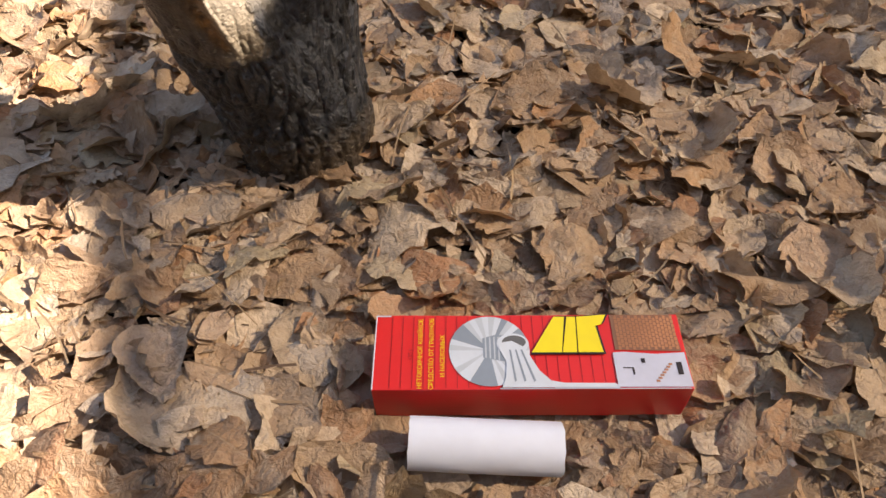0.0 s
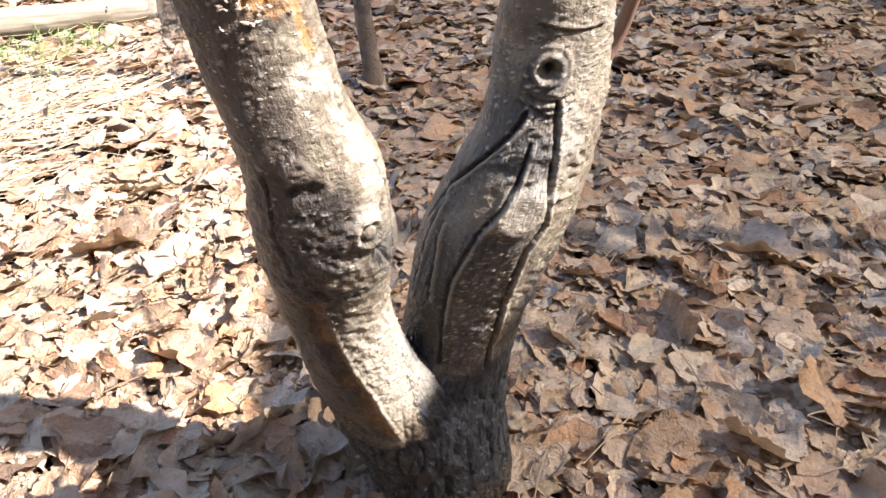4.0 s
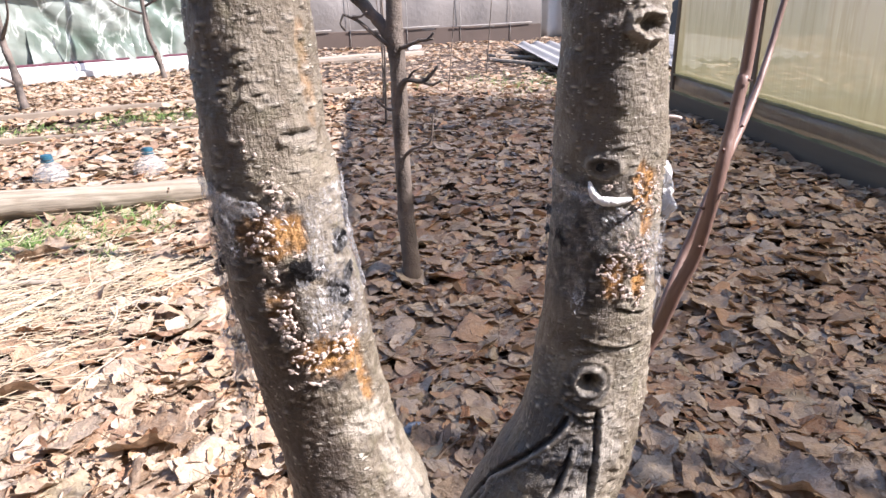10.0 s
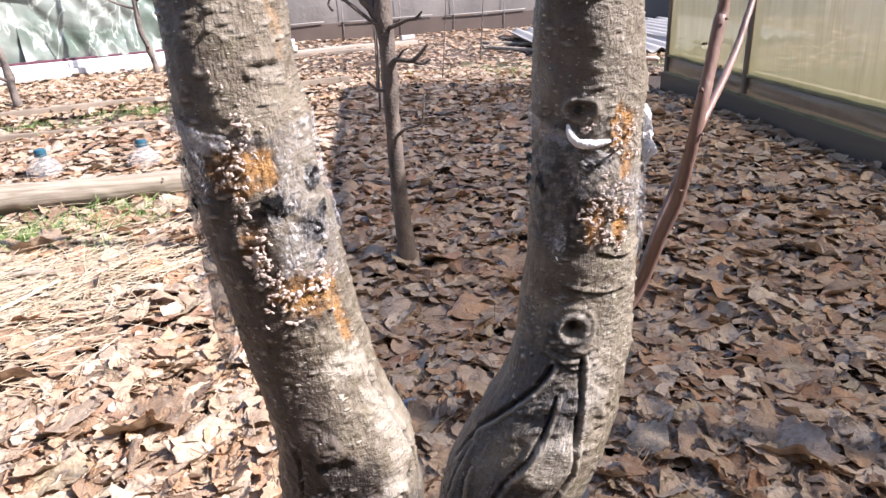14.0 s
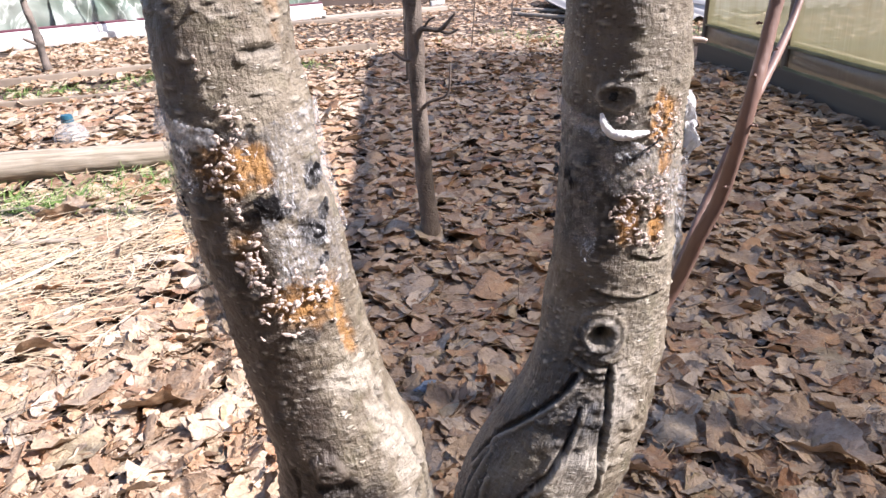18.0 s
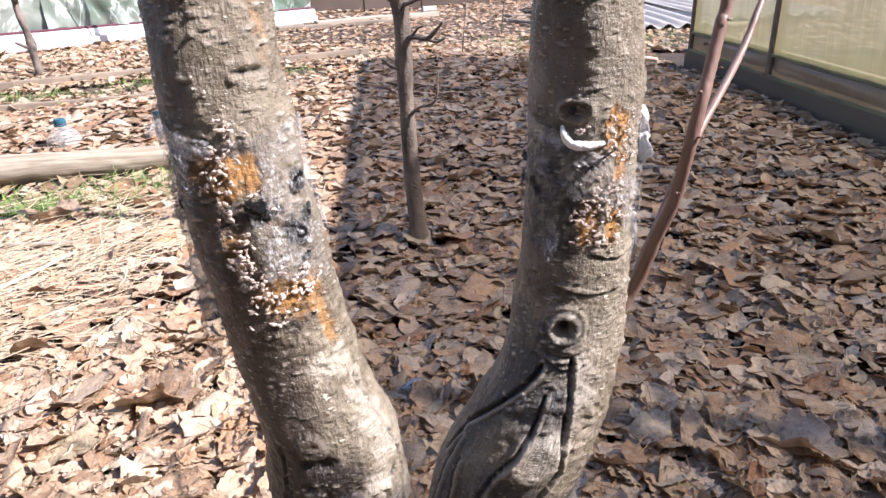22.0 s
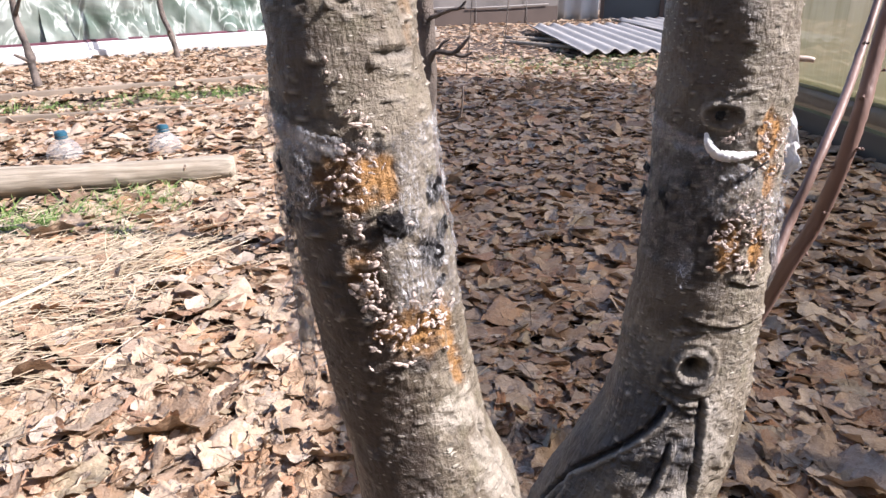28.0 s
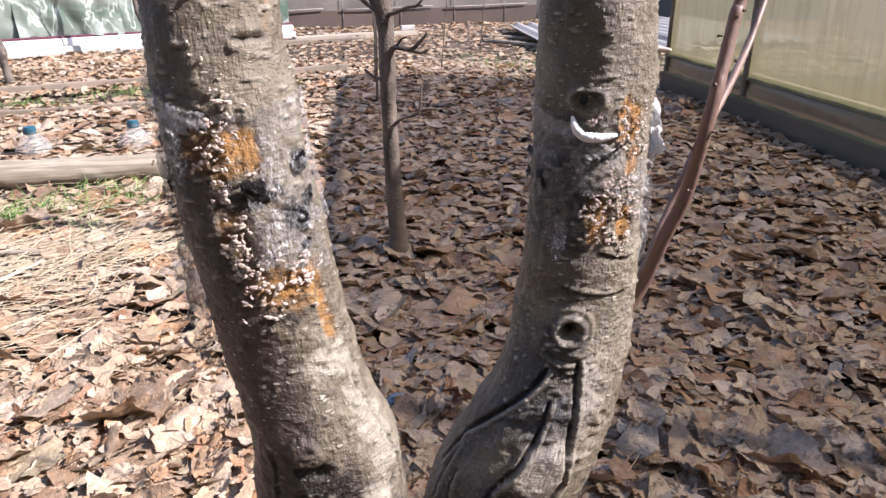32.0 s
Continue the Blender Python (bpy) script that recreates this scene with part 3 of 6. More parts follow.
def bark_material():
    w = Nodes("tree_bark")
    v = w.coords("Object")
    skin = w.n("UVMap").outputs[0]
    def on_skin(x, y):
        m = w.n("Mapping", Vector=skin)
        m.inputs["Scale"].default_value = (x, y, 1)
        return m.outputs[0]
    big = w.noise(14, 3, vec=v)
    mid = w.noise(75, 4, 0.6, vec=v)
    grain = w.noise(1.0, 5, 0.68, vec=on_skin(260, 480))
    plates = w.noise(1.0, 4, 0.6, vec=on_skin(240, 270), dist=0.6)
    furrow = w.noise(1.0, 4, 0.6, vec=on_skin(150, 38), dist=0.8)
    def dashes(sx, sy, keep, size):
        vo = w.n("TexVoronoi", Vector=on_skin(sx, sy))
        vo.inputs["Scale"].default_value = 1.0
        some = w.math('GREATER_THAN', w.n("SeparateColor", Color=vo.outputs["Color"]).outputs[0], keep)
        return w.math('MULTIPLY', some, w.ramp(vo.outputs["Distance"], (size * 0.6, 1.0), (size, 0.0)))
    pit = w.math('MAXIMUM', dashes(150, 420, 0.55, 0.26), dashes(300, 800, 0.6, 0.24))
    tick = w.math('MAXIMUM', dashes(120, 330, 0.72, 0.22), dashes(230, 640, 0.6, 0.22))
    col = w.ramp(big, (0.3, (0.090, 0.070, 0.045)), (0.45, (0.146, 0.120, 0.084)), (0.58, (0.222, 0.190, 0.140)), (0.72, (0.188, 0.167, 0.131)))
    col = w.mix(w.ramp(mid, (0.35, 0.5), (0.55, 0.0)), col, (0.085, 0.062, 0.040))
    col = w.mix(w.ramp(grain, (0.34, 0.65), (0.47, 0.0)), col, (0.05, 0.038, 0.027))
    col = w.mix(w.ramp(plates, (0.54, 0.0), (0.72, 0.45)), col, (0.25, 0.22, 0.165))
    col = w.mix(w.ramp(w.noise(60, 3, vec=v), (0.55, 0.0), (0.75, 0.4)), col, (0.12, 0.12, 0.055))
    col = w.mix(w.ramp(w.noise(1.0, 4, 0.62, vec=on_skin(330, 80)), (0.50, 0.0), (0.68, 0.5)), col, (0.30, 0.262, 0.20))
    # mark_brown: brown bark, and shade painted on the limbs' sides away from the sun
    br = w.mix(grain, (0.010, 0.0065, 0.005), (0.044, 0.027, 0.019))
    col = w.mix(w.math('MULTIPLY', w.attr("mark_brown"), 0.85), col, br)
    col = w.mix(w.math('MULTIPLY', pit, 0.28), col, (0.045, 0.034, 0.022))
    col = w.mix(w.math('MULTIPLY', tick, 0.9), col, (0.50, 0.46, 0.38))
    og = w.mix(w.ramp(w.noise(170, 4, vec=v), (0.35, 0.0), (0.65, 1.0)), (0.10, 0.050, 0.018), (0.44, 0.225, 0.062))
    col = w.mix(w.attr("mark_orange"), col, og)
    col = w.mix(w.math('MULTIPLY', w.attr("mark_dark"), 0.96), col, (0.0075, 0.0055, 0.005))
    ch = w.mix(w.ramp(furrow, (0.38, 0.0), (0.60, 1.0)), (0.004, 0.0042, 0.005), (0.030, 0.037, 0.050))
    ch = w.mix(w.ramp(plates, (0.5, 0.0), (0.70, 0.6)), ch, (0.070, 0.083, 0.108))
    col = w.mix(w.attr("mark_char"), col, ch)
    col = w.mix(w.math('MULTIPLY', w.attr("mark_pale"), w.ramp(grain, (0.3, 0.55), (0.55, 1.0))), col, (0.47, 0.43, 0.36))
    fibre = w.noise(1.0, 4, 0.6, vec=on_skin(560, 150))
    h = w.math('ADD', w.math('MULTIPLY', grain, 0.6), w.math('ADD', w.math('MULTIPLY', plates, 0.4), w.math('MULTIPLY', fibre, 0.45)))
    h = w.math('ADD', h, w.math('MULTIPLY', tick, 0.55))
    h = w.math('ADD', h, w.math('MULTIPLY', w.math('MULTIPLY', furrow, w.attr("mark_char")), 2.2))
    w.bump(h, 1.0, 0.0026)
    m = w.set(Base_Color=col, Roughness=w.mix(w.math('MAXIMUM', w.attr("mark_brown"), w.attr("mark_char")), w.ramp(plates, (0.3, 0.38), (0.7, 0.62)), w.ramp(plates, (0.3, 0.26), (0.7, 0.46))))
    w.b.inputs["Specular IOR Level"].default_value = 0.5
    return m


def clear_film_material(name, folds, veil):
    """Crumpled clear wrap: mostly see-through, with the folds' glints drawn as narrow cloudy lines."""
    w = Nodes(name)
    crease = w.noise(60, 4, 0.6, vec=w.coords("Object", (1.7, 1.7, 0.6)), dist=2.2)
    second = w.noise(150, 3, 0.6, vec=w.coords("Object", (1.7, 1.7, 0.6)), dist=1.4)
    ridge = w.math('MINIMUM', w.math('ABSOLUTE', w.math('SUBTRACT', crease, 0.5)), w.math('MULTIPLY', w.math('ABSOLUTE', w.math('SUBTRACT', second, 0.48)), 1.5))
    line = w.ramp(ridge, (0.0, folds), (0.012, folds * 0.45), (0.034, 0.0))
    line = w.math('MULTIPLY', line, w.ramp(w.noise(55, 3), (0.40, 0.1), (0.62, 1.0)))
    haze = w.math('ADD', w.ramp(w.noise(42, 3), (0.4, veil), (0.65, veil * 2.4)), line, True)
    w.bump(crease, 1.0, 0.006)
    w.set(Base_Color=(0.55, 0.55, 0.56), Roughness=0.12)
    w.b.inputs["Specular IOR Level"].default_value = 0.9
    mix = w.n("MixShader", Fac=haze)
    w.t.links.new(w.n("BsdfTransparent").outputs[0], mix.inputs[1])
    w.t.links.new(w.b.outputs[0], mix.inputs[2])
    w.t.links.new(mix.outputs[0], w.t.nodes["Material Output"].inputs[0])
    return w.m


M_BARK = bark_material()
M_WRAP = clear_film_material("clear_wrap", 0.9, 0.035)
M_WRAP_DULL = clear_film_material("dull_clear_wrap", 0.40, 0.02)
M_BAND = clear_film_material("stretched_clear_wrap", 0.10, 0.20)
M_BEAD = simple("dried_glue", (0.58, 0.475, 0.41), 0.32, vary=0.25, scale=120, bump=0.4, dist=0.0006)
M_TAR = simple("black_tar", (0.012, 0.011, 0.012), 0.32, vary=0.4, scale=160, bump=0.9, dist=0.002)
M_WHITEGLUE = simple("white_glue", (0.85, 0.85, 0.84), 0.3, vary=0.05, scale=100)
M_FLAP = film_material("pale_wrap", (0.85, 0.85, 0.86), 0.6, 0.06, 0.15, (0.75, 0.75, 0.77))
M_FLAP_HAZE = film_material("hazy_wrap", (0.72, 0.71, 0.68), 0.6, 0.68, 0.15, (0.5, 0.5, 0.5))
M_FLAP_THIN = clear_film_material("loose_wrap", 0.6, 0.30)
M_KNOB = simple("pinkish_bud_scale", (0.20, 0.115, 0.09), 0.6, vary=0.6, scale=200, bump=0.8)
M_CUT = simple("knot_wood", (0.42, 0.31, 0.22), 0.7, vary=0.4, scale=120, bump=0.5)
M_TWIG = simple("young_twig", (0.19, 0.118, 0.095), 0.5, vary=0.35, scale=50, bump=0.3, stretch=(1, 1, 0.3))
fork_tree = empty("forked_tree", label="forked fruit tree with scarred grey bark and torn clear wrap", category="tree")
trng = np.random.RandomState(11)

left = Limb(LEFT_LIMB, -0.03, 0.76, 660, 220)
right = Limb(RIGHT_LIMB, 0.06, 0.76, 600, 230)


def ease_fork(a, b, reach=0.022, push=0.011):
    """Swell each skin where the other limb comes close, so that the fork closes softly."""
    x, y, r = (np.interp(a.z, b.q[:, 2], b.q[:, k]) for k in (0, 1, 3))
    d = np.hypot(a.base[:, 0] - x, a.base[:, 1] - y) - r
    a.out += push * np.exp(-np.clip(d, 0, 1) / reach * 1.4) * (a.z < 0.27) * step(0.30, 0.18, a.z) * (d > -0.012)


ease_fork(left, right)
ease_fork(right, left)
for L in (left, right):
    low = 1 - step(0.10, 0.22, L.z + L.wob * 0.015)
    # general unevenness, then the plated and furrowed foot
    L.out += vnoise(L.base, 38, 1) * 0.0016 + vnoise(L.base, 110, 2) * 0.0007 + vnoise(L.base * (0.8, 0.8, 1.0), 330, 9) * 0.0003
    fur = vnoise(L.base * (1, 1, 0.22), 110, 6)
    L.out -= low * step(0.25, -0.05, np.abs(fur)) * 0.0045
    L.out -= low * step(0.22, 0.0, np.abs(vnoise(L.base * (1, 1, 0.30) + 0.35 * vnoise(L.base, 30, 12)[:, None] * 0.02, 175, 11))) * 0.0028
    L.out += low * vnoise(L.base * (1, 1, 0.5), 220, 7) * 0.0012
    # horizontal plates higher up
    L.out += (1 - low) * (vnoise(L.base * (1.2, 1.2, 0.8), 190, 8) * 0.0002 + vnoise(L.base * (1.0, 1.0, 1.5), 270, 13) * 0.00035)
    # slanting wrinkles over the old, swollen parts
    worn = step(0.17, 0.24, L.z) * step(0.43, 0.38, L.z) * step(-0.25, 0.35, vnoise(L.base, 28, 14))
    L.out += worn * 0.0016 * (0.35 - np.abs(vnoise(L.base * (0.7, 0.7, 1.0) + 0.4 * L.base[:, [2, 2, 0]], 190, 15))) + worn * 0.0010 * (0.35 - np.abs(vnoise(L.base * (0.6, 0.6, 1.2), 380, 16)))

# the left limb's marks
ld0 = np.degrees(left.phi)
d = np.degrees(left.phi)
edge = 0.150 + 0.03 * step(30, 70, -d) + 0.085 * step(38, 95, d) + left.wob * 0.018
left.mask["char"] = 1 - step(-0.008, 0.008, left.z - edge)
left.mask["brown"] = np.maximum(0.95 * (1 - step(0.05, 0.09, left.z + left.wob * 0.02)), 0)
left.mask["char"] *= step(0.030, 0.070, left.z + left.wob * 0.020)
g = left.line([(0.315, 3), (0.298, 5), (0.249, 10), (0.211, 17), (0.165, 16)], 0.0078, 0.10)
left.out -= g * 0.0035
left.mask["brown"] = np.maximum(left.mask["brown"], g * (left.z > 0.12))
left.mask["orange"] = np.maximum(left.mask["orange"], 0.60 * g * (left.z > 0.14))
left.mask["brown"] *= 1 - 0.45 * g
left.mask["char"] *= 1 - g
# shade on the flank left of the groove, painted as dark brown
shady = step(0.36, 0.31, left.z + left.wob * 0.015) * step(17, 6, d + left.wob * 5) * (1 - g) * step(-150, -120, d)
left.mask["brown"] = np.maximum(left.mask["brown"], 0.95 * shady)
rim = left.line([(0.31, 14), (0.249, 21), (0.211, 29), (0.16, 27)], 0.0022)
left.out += rim * 0.002
# pale smooth bark, with its sunlit lightness put into the colour too
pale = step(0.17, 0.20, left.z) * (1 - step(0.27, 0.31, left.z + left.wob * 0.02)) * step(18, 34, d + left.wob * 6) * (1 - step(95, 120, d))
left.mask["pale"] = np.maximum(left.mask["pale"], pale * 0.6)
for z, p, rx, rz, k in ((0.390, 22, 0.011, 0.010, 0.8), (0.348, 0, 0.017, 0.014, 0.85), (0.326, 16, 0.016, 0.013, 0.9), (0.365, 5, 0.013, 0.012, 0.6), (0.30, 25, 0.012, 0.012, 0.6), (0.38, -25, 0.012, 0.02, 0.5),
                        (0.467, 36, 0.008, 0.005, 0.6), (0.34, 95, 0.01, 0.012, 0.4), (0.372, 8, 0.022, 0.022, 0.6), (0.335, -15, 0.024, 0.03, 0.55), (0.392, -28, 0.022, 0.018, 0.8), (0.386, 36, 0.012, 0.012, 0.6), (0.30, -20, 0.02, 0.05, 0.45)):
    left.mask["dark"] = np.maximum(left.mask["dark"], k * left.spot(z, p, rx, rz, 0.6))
left.out += 0.0038 * left.spot(0.404, 16, 0.008, 0.0065, 0.25) - 0.002 * left.spot(0.394, 16, 0.009, 0.004, 0.4)
left.mask["brown"] = np.maximum(left.mask["brown"], 0.6 * left.spot(0.404, 14, 0.010, 0.009))
left.out += 0.003 * left.spot(0.365, 55, 0.011, 0.010, 0.25) - 0.0035 * left.spot(0.365, 55, 0.0065, 0.006, 0.25) + 0.003 * left.spot(0.364, 56, 0.004, 0.004, 0.2)
# white highlight beside the knot, painted as a pale patch
left.mask["pale"] = np.maximum(left.mask["pale"], 0.5 * left.spot(0.375, 62, 0.012, 0.008))
left.out -= 0.004 * left.spot(0.373, 78, 0.003, 0.003)
left.mask["dark"] = np.maximum(left.mask["dark"], left.spot(0.373, 78, 0.0028, 0.0035))
# cracks: sunk, with the dark of the recess painted in as well
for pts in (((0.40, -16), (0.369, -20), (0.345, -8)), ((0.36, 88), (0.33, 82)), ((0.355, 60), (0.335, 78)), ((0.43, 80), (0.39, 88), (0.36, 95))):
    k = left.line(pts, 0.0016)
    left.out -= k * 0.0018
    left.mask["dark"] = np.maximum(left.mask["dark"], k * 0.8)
wr = left.spot(0.45, 48, 0.016, 0.008)
left.out += wr * 0.0012 * (0.5 - np.abs(vnoise(left.base * (0.3, 0.3, 1.6), 210, 31)))
wr = step(0.295, 0.315, left.z) * step(0.40, 0.37, left.z) * step(-40, -15, ld0) * step(75, 50, ld0)
left.out += wr * 0.0014 * (0.45 - np.abs(vnoise(left.base * (0.9, 0.9, 1.1) + 0.4 * left.base[:, [2, 2, 0]], 170, 34))) + wr * 0.0012 * (0.4 - np.abs(vnoise(left.base * (0.8, 0.8, 1.1), 320, 35)))
left.mask["brown"] = np.maximum(left.mask["brown"], 0.9 * step(0.285, 0.30, left.z + left.wob * 0.01) * step(0.405, 0.385, left.z + left.wob * 0.01) * step(-38, -22, ld0) * step(44, 24, ld0 + left.wob * 16 + vnoise(left.base, 45, 36) * 22))
wr = left.spot(0.335, 8, 0.016, 0.02)
left.out += wr * 0.0024 * (0.5 - np.abs(vnoise(left.base * (0.35, 0.35, 1.3), 190, 32)))
for z, p, rx, rz in ((0.538, 14, 0.0135, 0.0125), (0.537, 36, 0.006, 0.011), (0.480, 46, 0.0165, 0.0125), (0.462, 72, 0.004, 0.016), (0.505, 12, 0.006, 0.010), (0.600, 75, 0.004, 0.02)):
    m = left.spot(z, p, rx, rz, 0.5)
    left.mask["orange"] = np.maximum(left.mask["orange"], m * (0.85 if z < 0.59 else 0.3))
    left.out -= m * 0.0009
left.mask["dark"] = np.maximum(left.mask["dark"], 0.55 * left.spot(0.535, 3, 0.009, 0.010, 0.7))
for z, p, rx, rz, k in ((0.521, 40, 0.0075, 0.0065, 1.0), (0.529, 84, 0.006, 0.006, 1.0), (0.508, 72, 0.007, 0.0075, 1.0), (0.549, 22, 0.016, 0.003, 0.7), (0.515, 15, 0.006, 0.008, 0.6), (0.495, -10, 0.012, 0.02, 0.4), (0.53, -45, 0.012, 0.02, 0.5)):
    left.mask["dark"] = np.maximum(left.mask["dark"], k * left.spot(z, p, rx, rz, 0.9))
left.mask["pale"] = np.maximum(left.mask["pale"], 0.22 * left.spot(0.5745, 62, 0.010, 0.004, 0.9))
sc = left.spot(0.5775, 57, 0.0095, 0.0014, 0.45)
left.out += 0.0012 * left.spot(0.576, 57, 0.013, 0.006, 0.3) - 0.0022 * sc
left.mask["dark"] = np.maximum(left.mask["dark"], sc * 0.8)
# brown bark round the wounds, plus the left half's shade painted brown
shade_brown = step(0.33, 0.37, left.z + left.wob * 0.02) * step(0.565, 0.535, left.z + left.wob * 0.01) * step(38, 20, np.degrees(left.phi) + left.wob * 14 + vnoise(left.base, 60, 38) * 14)
left.mask["brown"] = np.maximum(left.mask["brown"], 0.92 * shade_brown)
left.lenticels(330, trng, 0.48, 0.75, -60, 120, 0.8)
left.lenticels(260, trng, 0.36, 0.49, -60, 110, 0.42)
left.lenticels(14, trng, 0.40, 0.47, -30, 80, 0.8)
left.mask["brown"] = np.maximum(left.mask["brown"], 0.85 * left.spot(0.4685, 42, 0.013, 0.0045, 0.8))
left.lenticels(330, trng, 0.19, 0.30, 15, 115, 0.45)

# the right limb's marks
d = np.degrees(right.phi)
edge = 0.188 + 0.05 * step(35, 75, -d) + 0.01 * step(20, 60, d) + right.wob * 0.008
right.mask["char"] = 1 - step(-0.008, 0.012, right.z - edge)
right.mask["char"] = np.maximum(right.mask["char"], 0.75 * right.spot(0.25, 75, 0.022, 0.07))
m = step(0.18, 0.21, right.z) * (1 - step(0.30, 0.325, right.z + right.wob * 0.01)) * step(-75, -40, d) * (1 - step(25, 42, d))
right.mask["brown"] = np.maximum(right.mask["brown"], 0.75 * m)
right.out += 0.0055 * right.spot(0.331, 11, 0.017, 0.016, 0.15)
# light bark on the bulge, its bright gloss also painted pale
right.mask["pale"] = np.maximum(right.mask["pale"], 0.5 * right.spot(0.337, 16, 0.015, 0.014, 0.8))
right.mask["pale"] = np.maximum(right.mask["pale"], 0.4 * right.spot(0.375, 30, 0.010, 0.022, 0.9))
# long furrows: the crease's dark is painted along each cut
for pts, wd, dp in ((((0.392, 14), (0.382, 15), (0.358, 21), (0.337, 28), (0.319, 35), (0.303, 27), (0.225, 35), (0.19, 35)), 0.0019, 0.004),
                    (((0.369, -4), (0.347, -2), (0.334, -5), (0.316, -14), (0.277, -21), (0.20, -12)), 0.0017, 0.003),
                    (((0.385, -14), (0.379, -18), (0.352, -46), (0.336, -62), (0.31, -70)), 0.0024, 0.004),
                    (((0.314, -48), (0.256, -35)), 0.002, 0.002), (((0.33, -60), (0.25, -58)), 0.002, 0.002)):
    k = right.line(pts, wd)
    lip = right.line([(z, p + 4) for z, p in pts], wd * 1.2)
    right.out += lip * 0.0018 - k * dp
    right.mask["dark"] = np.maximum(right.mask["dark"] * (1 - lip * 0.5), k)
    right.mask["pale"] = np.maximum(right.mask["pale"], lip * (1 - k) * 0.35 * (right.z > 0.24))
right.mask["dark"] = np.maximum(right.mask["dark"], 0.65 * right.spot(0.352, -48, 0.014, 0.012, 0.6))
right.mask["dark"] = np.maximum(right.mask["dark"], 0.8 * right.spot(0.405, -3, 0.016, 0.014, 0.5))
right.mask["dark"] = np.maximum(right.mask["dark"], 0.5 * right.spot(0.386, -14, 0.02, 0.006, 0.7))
a, b = right.dist(0.410, 2)
k = np.hypot(a, b)
right.out += 0.0042 * np.exp(-((k - 0.0075) / 0.0024) ** 2) - 0.0045 * (1 - step(0.002, 0.006, k + right.wob * 0.0012)) + 0.0016 * np.exp(-((k - 0.0125) / 0.0015) ** 2)
right.mask["pale"] = np.maximum(right.mask["pale"], 0.5 * np.exp(-((k - 0.0068) / 0.0012) ** 2) * step(0.3, -0.5, a / 0.007))
# the knot's hollow is painted dark besides being sunk
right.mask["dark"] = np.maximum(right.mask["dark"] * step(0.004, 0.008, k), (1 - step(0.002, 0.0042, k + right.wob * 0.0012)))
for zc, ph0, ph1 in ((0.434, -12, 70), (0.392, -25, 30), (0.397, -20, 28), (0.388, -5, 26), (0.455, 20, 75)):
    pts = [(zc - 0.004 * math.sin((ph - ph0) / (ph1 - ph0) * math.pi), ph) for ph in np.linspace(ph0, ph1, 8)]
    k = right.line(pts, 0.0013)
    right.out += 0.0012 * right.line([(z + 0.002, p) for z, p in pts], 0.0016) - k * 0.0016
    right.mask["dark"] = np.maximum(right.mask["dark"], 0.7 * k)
wr = right.spot(0.35, -22, 0.012, 0.016) + right.spot(0.36, 5, 0.012, 0.012) + right.spot(0.355, 40, 0.012, 0.03)
right.out += np.clip(wr, 0, 1) * 0.003 * (0.5 - np.abs(vnoise(right.base * (0.7, 0.7, 0.9), 170, 33)))
a, b = right.dist(0.537, -6)
k = np.hypot(a / 1.6, b)
k = k + right.wob * 0.0012
right.out += 0.0021 * np.exp(-((k - 0.0055) / 0.0015) ** 2) + 0.0006 * (1 - step(0.002, 0.0040, k))
right.mask["pale"] = np.maximum(right.mask["pale"], 0.3 * np.exp(-((k - 0.0060) / 0.0009) ** 2))
right.mask["dark"] = np.maximum(right.mask["dark"], 0.55 * np.exp(-((k - 0.0036) / 0.0010) ** 2) * step(-0.001, 0.002, b))
right.mask["brown"] = np.maximum(right.mask["brown"], 0.7 * right.spot(0.5265, 6, 0.010, 0.0045))
for z, p, rx, rz in ((0.526, 40, 0.0095, 0.0125), (0.476, 14, 0.008, 0.014), (0.472, 40, 0.007, 0.014), (0.505, 46, 0.005, 0.010)):
    m = right.spot(z, p, rx, rz, 0.5)
    right.mask["orange"] = np.maximum(right.mask["orange"], m)
    right.out -= m * 0.0012
for z, p, rx, rz, k in ((0.494, -50, 0.0075, 0.009, 1), (0.502, -25, 0.005, 0.005, 0.8), (0.503, -80, 0.006, 0.008, 1), (0.508, 8, 0.009, 0.005, 0.9), (0.485, -30, 0.013, 0.014, 0.45), (0.476, -70, 0.006, 0.012, 0.7), (0.46, -8, 0.006, 0.006, 0.8), (0.498, 0, 0.010, 0.006, 0.6), (0.488, -45, 0.024, 0.024, 0.75), (0.492, -12, 0.018, 0.018, 0.6), (0.51, -40, 0.02, 0.012, 0.45), (0.37, -38, 0.022, 0.03, 0.6), (0.402, -48, 0.02, 0.02, 0.5), (0.47, -80, 0.012, 0.03, 0.5), (0.43, -20, 0.014, 0.008, 0.35)):
    right.mask["dark"] = np.maximum(right.mask["dark"], k * right.spot(z, p, rx, rz, 0.7))
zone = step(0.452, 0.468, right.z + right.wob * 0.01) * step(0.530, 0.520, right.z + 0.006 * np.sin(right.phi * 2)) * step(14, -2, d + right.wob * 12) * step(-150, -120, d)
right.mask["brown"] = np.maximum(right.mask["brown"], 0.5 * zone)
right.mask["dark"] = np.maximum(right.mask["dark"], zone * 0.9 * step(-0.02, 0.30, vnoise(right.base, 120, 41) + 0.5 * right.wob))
right.mask["pale"] = np.maximum(right.mask["pale"], zone * 0.2 * step(0.25, 0.5, vnoise(right.base, 260, 42)))
a, b = right.dist(0.611, 37)
k = np.hypot(a / 1.4, b)
k = k + right.wob * 0.0022
